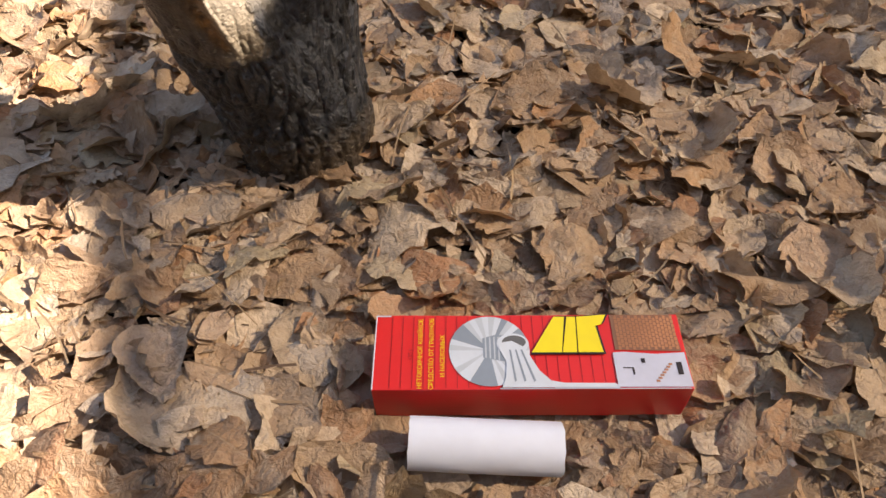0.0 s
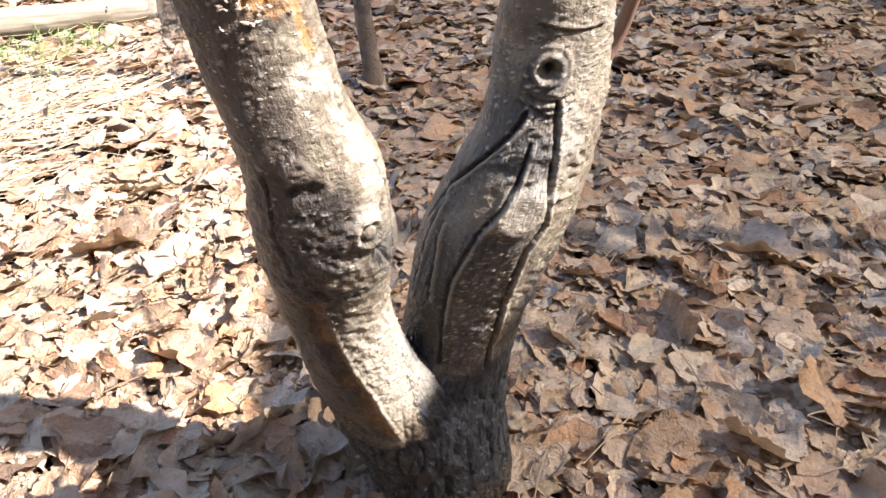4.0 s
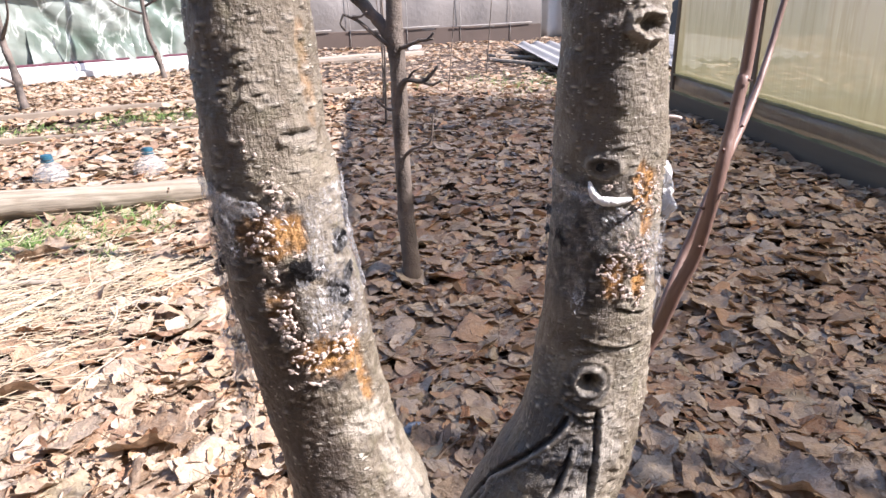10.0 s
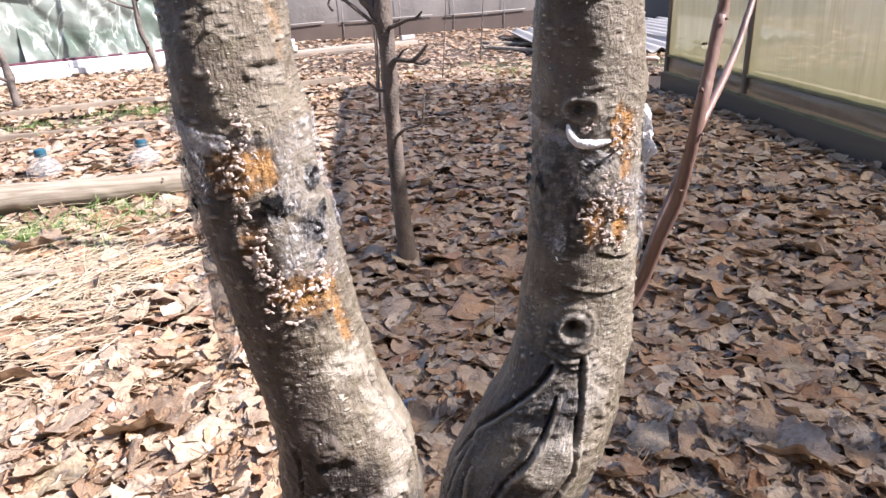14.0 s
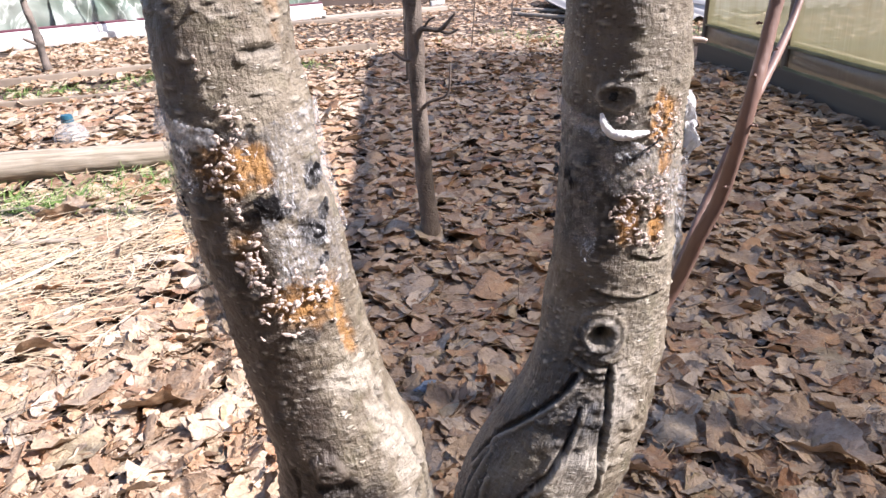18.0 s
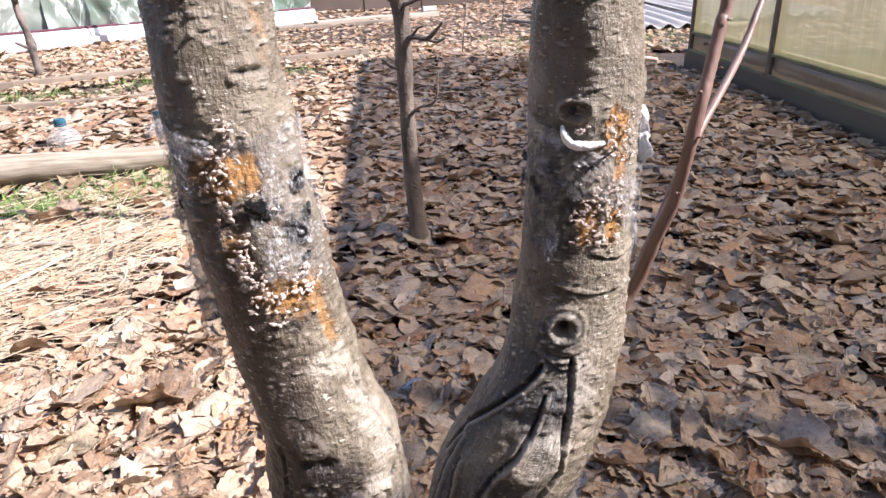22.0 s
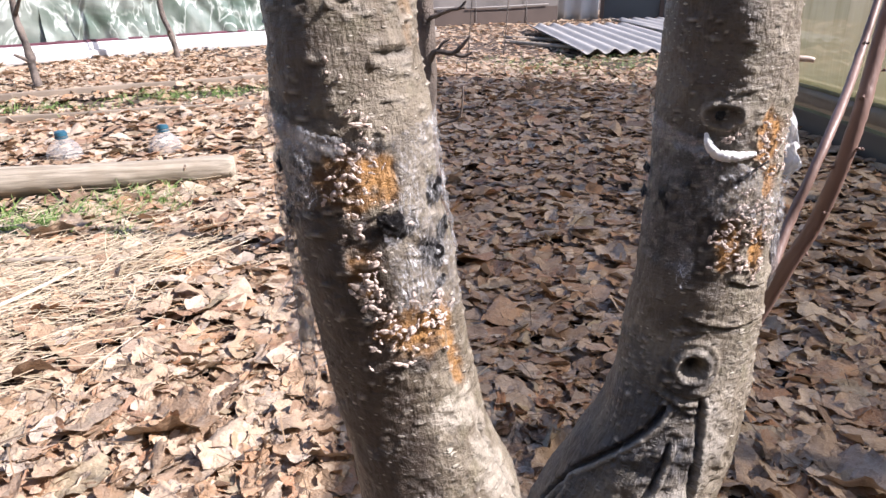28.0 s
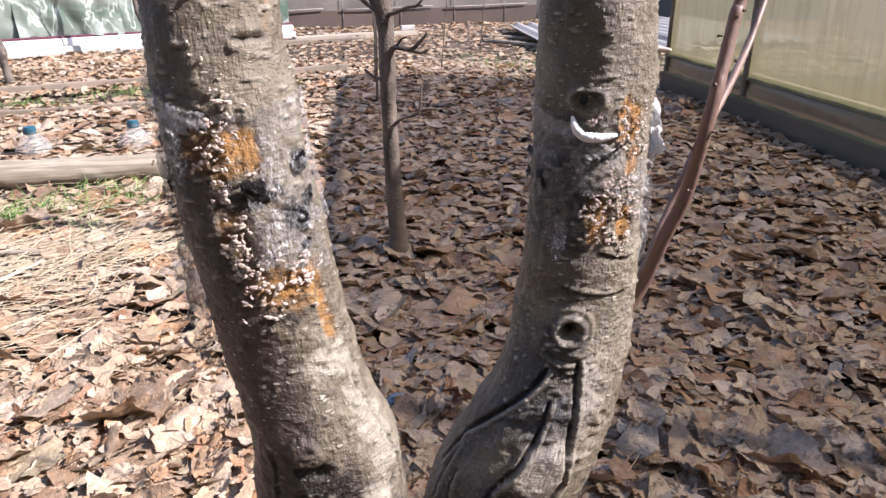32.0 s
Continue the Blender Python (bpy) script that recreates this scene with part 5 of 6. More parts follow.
M_TUNNEL = simple("grey_tunnel_film", (0.145, 0.13, 0.118), 0.45, vary=0.2, scale=4, bump=0.3, dist=0.02)
M_TUNNELFOOT = simple("brown_foot_board", (0.085, 0.062, 0.05), 0.85, vary=0.4, scale=6, bump=0.4)
M_ZINC = simple("zinc_sheet", (0.52, 0.52, 0.51), 0.5, 0.0, vary=0.2, scale=6, bump=0.1)
M_DARKFENCE = simple("dark_fence_sheet", (0.06, 0.07, 0.075), 0.6, vary=0.4, scale=5)
M_ROD = simple("grey_rod", (0.27, 0.25, 0.23), 0.6, vary=0.2)


def build_green_house():
    """The film-covered hotbed with a white sill, along the left edge of the beds."""
    m, n = along((-5.25, 2.62), (-2.72, 6.02))
    gh = empty("film_hotbed", m, label="hotbed frame hung with creased greenish film over a white metal sill", category="hotbed")
    def panel(name, size, at, mat, label="", bevel=0.004):
        return part(name, box_bm(size, pose(*at), bevel), mat, gh, label)
    # lower tier: its slight shade is put into a greyer white
    panel("sill", (n, 0.10, 0.065), (n / 2, 0, 0.030), M_SILL, "white metal sill, its slight shade painted grey", 0.012)
    panel("sill", (n, 0.07, 0.05), (n / 2, 0.03, 0.088), M_WHITE, "white metal sill", 0.008)
    panel("strip", (n, 0.03, 0.022), (n / 2, 0.02, 0.120), M_MAROON, "dark maroon strip")
    rs = np.random.RandomState(3)
    cuts = np.linspace(0.02, n - 0.02, 7)
    for k in range(6):
        a, b = cuts[k], cuts[k + 1]
        verts, faces, nx, nz = [], [], 44, 30
        for i in range(nx + 1):
            for j in range(nz + 1):
                f, g = i / nx, j / nz
                p = Vector((f * 3.2 + k * 4, g * 2.6, 1.0))
                q = Vector((p.x * 0.8 + p.y * 0.9, (p.y - p.x) * 0.35, k * 1.7))
                fold = 0.05 * noise.noise(p * 0.6) + 0.06 * abs(noise.noise(q)) + 0.03 * abs(noise.noise(q * 2.1 + Vector((3, 0, 0)))) + 0.005 * noise.noise(p * 5)
                verts.append((a + (b - a) * f, 0.04 - fold, 0.12 + 0.75 * g + 0.02 * noise.noise(Vector((f * 4, k, 9))) * (1 - g)))
        for i in range(nx):
            for j in range(nz):
                q = i * (nz + 1) + j
                faces.append((q, q + nz + 1, q + nz + 2, q + 1))
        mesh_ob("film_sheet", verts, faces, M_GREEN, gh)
    for k, x in enumerate(cuts):
        panel("post", (0.045, 0.03, 1.0), (x, 0.10, 0.6), M_GREENCLOTH if k % 2 else M_WOOD)
    panel("top_rail", (n, 0.03, 0.03), (n / 2, 0.0, 0.60), M_WHITE, "pale upper rail")
    panel("back_board", (n, 0.02, 1.2), (n / 2, 0.14, 0.6), M_GREENCLOTH)


build_green_house()


def build_tunnel():
    """The low grey tunnel across the far end."""
    m, n = along((-3.35, 6.42), (-0.86, 8.42))
    tn = empty("film_tunnel", m, label="low grey film tunnel with a brown board along its foot", category="tunnel")
    verts, faces, nx, nz = [], [], 80, 22
    for i in range(nx + 1):
        for j in range(nz + 1):
            f, g = i / nx, j / nz
            an = g * math.pi * 0.5
            hoop = 0.5 + 0.5 * math.cos(f * n / 0.62 * 2 * math.pi)
            out = 0.02 * hoop + 0.02 * noise.noise(Vector((f * 12, g * 3, 4)))
            verts.append((f * n, 0.75 - (0.75 + out) * math.cos(an) ** 0.8, 0.16 + 1.0 * math.sin(an)))
    for i in range(nx):
        for j in range(nz):
            q = i * (nz + 1) + j
            faces.append((q, q + nz + 1, q + nz + 2, q + 1))
    mesh_ob("film_cover", verts, faces, M_TUNNEL, tn)
    part("foot_board", box_bm((n, 0.04, 0.19), pose(n / 2, 0.0, 0.085), 0.006), M_TUNNELFOOT, tn, "brown foot board")
    for a, b in ((0.05, 0.72), (0.9, 1.9), (2.05, 3.05)):
        mesh_ob("rod", *tube([(a, -0.04, 0.185, 0.006), ((a + b) / 2, -0.045, 0.192, 0.006), (b, -0.04, 0.20, 0.006)], 8, 8), M_ROD, tn, "grey holding rod")
    for x in np.arange(0.3, n, 0.62):
        mesh_ob("hoop", *tube([(x, -0.03, 0.02, 0.004), (x, 0.0, 0.5, 0.004), (x, 0.2, 0.9, 0.004), (x, 0.7, 1.18, 0.004)], 12, 6), M_ROD, tn)
    part("end_film", box_bm((0.01, 1.4, 1.1), pose(n, 0.72, 0.55)), M_TUNNEL, tn)


build_tunnel()


def wavy(name, length, width, pitch, depth, mat, nw, parent=None, thick=0.006):
    """A corrugated sheet: waves across x, running along y."""
    verts, faces = [], []
    rows = 14
    for s in (0, 1):
        for j in range(rows + 1):
            for i in range(nw + 1):
                x = width * i / nw
                y = length * j / rows
                verts.append((x, y, depth * math.cos(2 * math.pi * x / pitch) * 0.5 - s * thick + 0.003 * noise.noise(Vector((x * 3, y * 2, 0)))))
    w, half = nw + 1, (rows + 1) * (nw + 1)
    for j in range(rows):
        for i in range(nw):
            a = j * w + i
            faces.append((a, a + 1, a + w + 1, a + w))
            faces.append((half + a, half + a + w, half + a + w + 1, half + a + 1))
    for i in range(nw):
        faces.append((i, half + i, half + i + 1, i + 1))
        a = rows * w + i
        faces.append((a, a + 1, half + a + 1, half + a))
    for j in range(rows):
        a = j * w
        faces.append((a, a + w, half + a + w, half + a))
        a = j * w + nw
        faces.append((a, half + a, half + a + w, a + w))
    return mesh_ob(name, verts, faces, mat, parent)


# slate sheets lying on battens
d = Vector((-0.95 + 0.28, 7.05 - 5.1, 0)).normalized()
ang = math.degrees(math.atan2(d.y, d.x)) - 90
for k, (x, y, z, rx, extra) in enumerate(((-0.37, 5.12, 0.05, 0.9, 0), (0.52, 5.75, 0.06, 1.1, 5))):
    ob = wavy("slate_sheet", 1.9, 1.13, 0.13, 0.034, M_SLATE, 108)
    ob.matrix_world = pose(x, y, z, rx, 0, ang + extra)
    tagged(ob, "grey corrugated slate roofing sheet lying on sticks" if k == 0 else "second corrugated slate sheet under leaves", "roofing sheet", "stacked sheets")
for a, b in (((-1.02, 6.0), (-0.42, 5.62)), ((-1.1, 6.35), (-0.35, 6.1)), ((-0.36, 5.3), (0.8, 5.75)), ((-0.8, 6.6), (0.5, 6.9))):
    st = mesh_ob("batten", *tube([(*a, 0.02, 0.016), (*b, 0.022, 0.014)], 8, 8, 0.1, 2), M_WOOD)
    tagged(st, "thin grey batten on the ground", "stick", "battens")
plank("board", (-2.75, 5.35), (-1.98, 5.95), 0.09, 0.0, 0.035, M_BOARD, "weathered board lying among leaves", "board")
plank("board", (-2.6, 5.75), (-1.75, 6.55), 0.1, 0.0, 0.04, M_WOOD, "pale board lying among leaves", "board")
plank("bed_edging", (-4.14, 2.08), (-2.96, 2.95), 0.022, 0.0, 0.042, M_BOARD, "low board edging of a garden bed", "edging")
plank("bed_edging", (-2.99, 2.96), (-1.54, 4.21), 0.022, 0.0, 0.040, M_EDGE, "low weathered board edging of a garden bed", "edging")
plank("bed_edging", (-3.54, 1.88), (-1.49, 3.15), 0.020, 0.0, 0.032, M_EDGE, "sunken grey board edging of a garden bed", "edging")
plank("white_block", (-2.02, 6.97), (-1.90, 7.05), 0.05, 0.0, 0.045, M_SILL, "small white offcut by the tunnel", "offcut")


def build_fence():
    m, n = along((-1.0, 8.72), (3.0, 8.9))
    fc = empty("sheet_fence", m, label="far fence of bright zinc and dark sheets", category="fence")
    for k in range(3):
        w = wavy("zinc_sheet", 1.7, 0.20, 0.20, 0.06, M_ZINC, 24, fc)
        w.matrix_parent_inverse = Matrix()
        w.matrix_basis = pose(0.0 + 0.19 * k, 0.0, 0, 90, 0, 0)
    for k in range(4):
        part("dark_panel", box_bm((0.62, 0.02, 1.6), pose(0.95 + k * 0.66, 0.05, 0.8), 0.004), M_DARKFENCE, fc)
        part("fence_post", box_bm((0.045, 0.045, 1.7), pose(0.62 + k * 0.66, 0.02, 0.85), 0.006), M_TUNNELFOOT, fc)
    mesh_ob("wire", *tube([(0.5, -0.04, 0.50, 0.003), (1.4, -0.04, 0.44, 0.003), (2.6, -0.04, 0.4, 0.003)], 14, 6), M_ROD, fc)


build_fence()


# ---- log, bottles, grass and straw ----
def build_log():
    pts = [(-1.175, 1.953, 0.040, 0.034), (-1.19, 1.945, 0.042, 0.039), (-1.4, 1.83, 0.043, 0.0405), (-1.66, 1.69, 0.044, 0.042), (-2.1, 1.455, 0.046, 0.0435), (-2.5, 1.24, 0.047, 0.045), (-3.1, 0.93, 0.047, 0.045)]
    v, f = tube(pts, 120, 40)
    v2 = []
    for p in v:
        c = Vector((-1.115, 1.985, 0)) + Vector((-0.885, -0.465, 0)) * ((p.x + 1.115) / -0.885)
        v2.append(p + (p - Vector((c.x, c.y, 0.044))).normalized() * (0.006 * noise.noise(p * 6) + 0.003 * noise.noise(Vector((p.x * 3, p.y * 60, p.z * 60)))))
    lg = mesh_ob("log", v2, f, M_LOG)
    tagged(lg, "barkless pale grey log lying along the bed", "log")
    kn = part("knot", lump(4, (1, 1, 0.35), 2), M_CUT, lg, "small dark knot")
    kn.matrix_world = pose(-1.268, 1.868, 0.060, 70, 0, -30) @ Matrix.Diagonal((0.012, 0.009, 0.012, 1))


wl = Nodes("log_wood")
lv = wl.n("Mapping", Vector=wl.n("TexCoord").outputs["Object"])
lv.inputs["Rotation"].default_value = (0, 0, radians(-27.7))
lw = wl.n("Mapping", Vector=lv.outputs[0])
lw.inputs["Scale"].default_value = (0.05, 1, 1)
g1, g2 = wl.noise(110, 5, 0.6, vec=lw.outputs[0], dist=0.3), wl.noise(9, 3)
lc = wl.mix(wl.ramp(g1, (0.35, 0.0), (0.65, 1.0)), (0.19, 0.163, 0.12), (0.38, 0.335, 0.265))
lc = wl.mix(wl.ramp(g2, (0.5, 0.0), (0.8, 0.6)), lc, (0.22, 0.17, 0.11))
wl.bump(g1, 0.6, 0.004)
M_LOG = wl.set(Base_Color=lc, Roughness=0.8)
build_log()

M_PET = film_material("clear_bottle", (0.70, 0.73, 0.74), 0.35, 0.78, 0.08, (0.7, 0.74, 0.76))


def bottle(x, y, lean):
    """A cut water bottle set over a seedling, with its cap on."""
    prof = [(0.055, -0.02), (0.056, 0.0), (0.056, 0.02), (0.053, 0.035), (0.044, 0.052), (0.032, 0.064), (0.021, 0.071), (0.018, 0.076), (0.018, 0.086)]
    th = empty("bottle_cloche", pose(x, y, 0.006, lean, lean * 0.6, 0), label="cut clear water bottle with a blue cap over a seedling", category="bottle", group="bottle cloches")
    n = 28
    verts = [(r * math.cos(2 * math.pi * k / n) * (1 + 0.02 * math.sin(3 * k)), r * math.sin(2 * math.pi * k / n), z) for r, z in prof for k in range(n)]
    faces = [(i * n + k, i * n + (k + 1) % n, (i + 1) * n + (k + 1) % n, (i + 1) * n + k) for i in range(len(prof) - 1) for k in range(n)]
    mesh_ob("body", verts, faces, M_PET, th)
    bm = bmesh.new()
    bmesh.ops.create_cone(bm, cap_ends=True, segments=32, radius1=0.020, radius2=0.019, depth=0.013, matrix=Matrix.Translation((0, 0, 0.092)))
    bmesh.ops.bevel(bm, geom=[e for e in bm.edges if abs(e.verts[0].co.z - e.verts[1].co.z) < 1e-6 and e.verts[0].co.z > 0.095], offset=0.003, segments=2, affect='EDGES')
    part("cap", bm, M_BLUE, th, "blue screw cap")
    bm = bmesh.new()
    bmesh.ops.create_cone(bm, cap_ends=True, segments=28, radius1=0.021, radius2=0.021, depth=0.004, matrix=Matrix.Translation((0, 0, 0.078)))
    part("neck_ring", bm, M_BLUE, th)


bottle(-1.845, 2.04, 3)
bottle(-1.565, 2.195, -4)


def blade_material(name, a, b):
    w = Nodes(name)
    rnd = w.n("NewGeometry").outputs["Random Per Island"]
    return w.set(Base_Color=w.mix(rnd, a, b), Roughness=0.6)


M_STRAWLIGHT = simple("bleached_stalk", (0.66, 0.60, 0.48), 0.6, vary=0.15, scale=30)
M_GRASS = blade_material("green_blades", (0.055, 0.12, 0.02), (0.17, 0.25, 0.06))
M_STRAW = blade_material("dry_straw", (0.33, 0.26, 0.16), (0.56, 0.48, 0.35))
M_STALK = blade_material("leaf_stalks", (0.10, 0.06, 0.035), (0.34, 0.24, 0.14))


def blades(name, spots_, length, width, lie, mat, label, cat, seed, heading=None, spread=3.14, bow=0.3, lift=0.02):
    """Narrow three-segment blades. lie: 0 upright, 1 flat."""
    r = np.random.RandomState(seed)
    n = len(spots_)
    yaw = r.uniform(-math.pi, math.pi, n) if heading is None else heading + r.normal(0, spread, n)
    ln = r.uniform(length[0], length[1], n)
    up = np.clip(1 - lie + r.normal(0, 0.12, n), 0.02, 1.0) if lie < 0.9 else np.abs(r.normal(0, 0.06, n))
    wd = r.uniform(width[0], width[1], n)
    pts = np.zeros((n, 4, 2, 3))
    side = np.stack([-np.sin(yaw), np.cos(yaw), np.zeros(n)], -1)
    way = np.stack([np.cos(yaw), np.sin(yaw), np.zeros(n)], -1)
    z0 = height(spots_[:, 0], spots_[:, 1]) + 0.8 * drift(spots_[:, 0], spots_[:, 1]) + (r.uniform(0, lift, n) if lie > 0.5 else 0)
    bend = r.normal(0, bow, n)
    for k in range(4):
        f = k / 3
        c = np.stack([spots_[:, 0], spots_[:, 1], z0], -1) + way * (ln * f * np.sqrt(1 - np.minimum(up, 0.99) ** 2))[:, None] + side * (bend * ln * f * f)[:, None]
        c[:, 2] += ln * f * up * (1 - 0.25 * f) + 0.002
        for s in (0, 1):
            pts[:, k, s] = c + (side * (s - 0.5) * (wd * (1 - 0.75 * f * (lie < 0.9)))[:, None]) + np.array([0, 0, 0.0006 * s])
    base = (np.arange(n) * 8)[:, None, None]
    q = np.array([[0, 1, 3, 2], [2, 3, 5, 4], [4, 5, 7, 6]])[None] + base
    me = fast_mesh(name, pts.reshape(-1, 3), q.reshape(-1, 4), None, mat)
    return tagged(new(name, me), label, cat, kind="stuff")


def clump(cx, cy, sx, sy, n):
    return np.stack([rng.normal(cx, sx, n), rng.normal(cy, sy, n)], -1)


green = np.vstack([clump(x, y, s, s * 0.7, n) for x, y, s, n in ((-1.44, 1.46, 0.06, 260), (-1.34, 1.57, 0.05, 170), (-1.31, 1.73, 0.08, 240), (-1.14, 1.43, 0.04, 90), (-1.55, 1.5, 0.10, 200), (-1.22, 1.62, 0.06, 120),
                   (-2.6, 2.75, 0.14, 260), (-2.25, 3.1, 0.16, 340), (-1.98, 3.28, 0.12, 220), (-2.95, 2.5, 0.15, 240), (-1.7, 3.5, 0.12, 140), (-0.45, 4.6, 0.40, 700), (0.1, 4.9, 0.3, 300), (0.1, 3.9, 0.2, 60))])
green = green[(green[:, 0] < wall_x(green[:, 1]) - 0.05) | (green[:, 1] > 4.5)]
blades("grass", green, (0.03, 0.075), (0.002, 0.0045), 0.35, M_GRASS, "short fresh green grass and weeds", "grass", 21)
straw = np.vstack([clump(-1.17, 1.07, 0.13, 0.10, 520), clump(-1.05, 1.27, 0.10, 0.07, 260), clump(-1.5, 1.25, 0.2, 0.10, 320), clump(-1.3, 1.6, 0.25, 0.15, 120), clump(-1.02, 0.87, 0.10, 0.08, 110)])
blades("straw", straw, (0.05, 0.19), (0.0008, 0.0019), 0.97, M_STRAW, "flattened bleached dry grass stalks", "dry grass", 22, radians(38), 0.75, 0.25, 0.03)
stalks = np.vstack([spots(-0.9, 0.9, 0.0, 1.4, 1900), spots(-1.4, 0.6, 1.2, 3.2, 700)])
stalks = stalks[(stalks[:, 0] < wall_x(stalks[:, 1]) - 0.05) & keep_off(stalks, 0.04)]
blades("leaf_stalks", stalks, (0.02, 0.08), (0.0008, 0.0020), 0.95, M_STALK, "thin loose leaf stalks and twigs among the leaves", "twigs", 23, None, 0, 0.15, 0.025)


# ---- young trees ----
def sapling(stem, branches, label, seed=0):
    th = empty("sapling", Matrix.Translation((stem[0][0], stem[0][1], 0)), label=label, category="tree")
    inv = th.matrix_world.inverted()
    st = mesh_ob("stem", *tube(stem, 60, 16, 0.09, seed), M_BARK_Y, th)
    st.matrix_parent_inverse = inv
    for k, b in enumerate(branches):
        ob = mesh_ob("branch", *tube(b, 26, 8, 0.12, seed + k), M_BARK_Y, th)
        ob.matrix_parent_inverse = inv
    return th


Y = 1.475
sapling([(-0.389, 1.482, -0.02, 0.023), (-0.391, Y, 0.048, 0.0205), (-0.401, Y, 0.204, 0.017), (-0.404, Y, 0.326, 0.0155), (-0.404, Y, 0.40, 0.0165), (-0.406, Y, 0.485, 0.0165), (-0.411, Y, 0.54, 0.018), (-0.409, Y, 0.60, 0.015), (-0.412, Y, 0.8, 0.012), (-0.42, Y, 1.3, 0.008)],
        [[(-0.412, Y, 0.515, 0.014), (-0.435, Y, 0.555, 0.0125), (-0.475, Y, 0.597, 0.012), (-0.53, Y, 0.66, 0.011), (-0.6, Y, 0.85, 0.008)],
         [(-0.405, 1.468, 0.510, 0.005), (-0.425, 1.462, 0.523, 0.0042), (-0.454, 1.46, 0.545, 0.0036), (-0.480, 1.46, 0.565, 0.0033), (-0.506, 1.455, 0.576, 0.0024)],
         [(-0.488, 1.458, 0.572, 0.0026), (-0.470, 1.456, 0.573, 0.0022), (-0.458, 1.455, 0.582, 0.0016)],
         [(-0.505, 1.455, 0.578, 0.0024), (-0.512, 1.452, 0.560, 0.0022), (-0.503, 1.45, 0.548, 0.003)],
         [(-0.402, 1.468, 0.513, 0.005), (-0.385, 1.462, 0.516, 0.0042), (-0.356, 1.46, 0.527, 0.0035), (-0.338, 1.458, 0.530, 0.0033), (-0.325, 1.456, 0.543, 0.002)],
         [(-0.340, 1.458, 0.530, 0.0024), (-0.326, 1.456, 0.531, 0.0018)],
         [(-0.400, 1.468, 0.432, 0.0075), (-0.385, 1.462, 0.452, 0.0055), (-0.352, 1.46, 0.450, 0.0045), (-0.334, 1.458, 0.463, 0.0038), (-0.316, 1.456, 0.483, 0.0024)],
         [(-0.352, 1.46, 0.450, 0.004), (-0.330, 1.458, 0.445, 0.0032), (-0.312, 1.456, 0.453, 0.002)],
         [(-0.384, 1.462, 0.450, 0.003), (-0.370, 1.46, 0.468, 0.0022), (-0.358, 1.46, 0.474, 0.0014)],
         [(-0.402, 1.466, 0.392, 0.0045), (-0.425, 1.46, 0.394, 0.0032), (-0.447, 1.458, 0.410, 0.0022)],
         [(-0.392, 1.466, 0.30, 0.0045), (-0.372, 1.462, 0.315, 0.003), (-0.338, 1.46, 0.33, 0.0026), (-0.330, 1.458, 0.387, 0.0016)]],
        "slim dark young fruit tree with knobbly short branches", 3)
sapling([(-3.15, 3.32, -0.02, 0.027), (-3.185, 3.34, 0.1, 0.020), (-3.195, 3.35, 0.16, 0.024), (-3.215, 3.36, 0.23, 0.018), (-3.24, 3.37, 0.30, 0.021), (-3.26, 3.38, 0.36, 0.017), (-3.28, 3.4, 0.6, 0.016), (-3.36, 3.44, 1.3, 0.016)],
        [[(-3.19, 3.34, 0.14, 0.012), (-3.25, 3.30, 0.18, 0.007)], [(-3.25, 3.37, 0.38, 0.012), (-3.14, 3.33, 0.5, 0.007), (-3.1, 3.3, 0.62, 0.004)]], "thin crooked young tree with rough bark", 6)
sapling([(-3.12, 4.57, -0.02, 0.023), (-3.14, 4.57, 0.10, 0.018), (-3.155, 4.57, 0.16, 0.023), (-3.17, 4.57, 0.22, 0.018), (-3.21, 4.58, 0.32, 0.019), (-3.235, 4.6, 0.6, 0.015), (-3.28, 4.6, 1.3, 0.014)],
        [[(-3.17, 4.57, 0.18, 0.014), (-3.13, 4.52, 0.21, 0.008)], [(-3.22, 4.59, 0.45, 0.010), (-3.4, 4.55, 0.52, 0.006), (-3.55, 4.5, 0.66, 0.004)], [(-3.23, 4.6, 0.5, 0.010), (-3.0, 4.6, 0.6, 0.006)]], "thin crooked young tree with rough bark", 8)
for k, (x, y, tx, ty, h, r) in enumerate(((-1.20, 3.73, -1.22, 3.75, 1.1, 0.009), (-1.03, 3.25, -1.06, 3.3, 1.0, 0.011), (-1.08, 3.5, -1.02, 3.5, 1.2, 0.008), (-1.24, 3.9, -1.32, 3.9, 1.0, 0.007), (-0.95, 4.2, -0.9, 4.2, 1.1, 0.006), (-0.9, 5.2, -0.86, 5.2, 1.3, 0.008))):
    b = mesh_ob("bush_stem", *tube([(x, y, -0.01, r * 0.55), ((x + tx) / 2 + 0.015, (y + ty) / 2, h * 0.45, r * 0.42), (tx, ty, h, r * 0.3)], 20, 7, 0.1, k), M_BARK_Y)
    tagged(b, "thin bare upright bush stem", "stem", "bush stems")


# ---- packet and roll ----
M_YELLOW = simple("yellow_print", (0.86, 0.72, 0.02), 0.4, vary=0.04, bump=0.0)
M_BLACK = simple("black_print", (0.02, 0.012, 0.012), 0.4, vary=0.05, bump=0.0)
M_SILVER = simple("silver_print", (0.49, 0.56, 0.63), 0.35, vary=0.12, scale=60, bump=0.0)
M_SILVERD = simple("silver_shade_print", (0.25, 0.31, 0.38), 0.35, vary=0.12, scale=60, bump=0.0)
M_GLUE_P = simple("pale_blue_print", (0.60, 0.68, 0.77), 0.35, vary=0.12, scale=90, bump=0.0)
M_MOUTH = simple("grey_print", (0.13, 0.135, 0.14), 0.4, vary=0.2, bump=0.0)
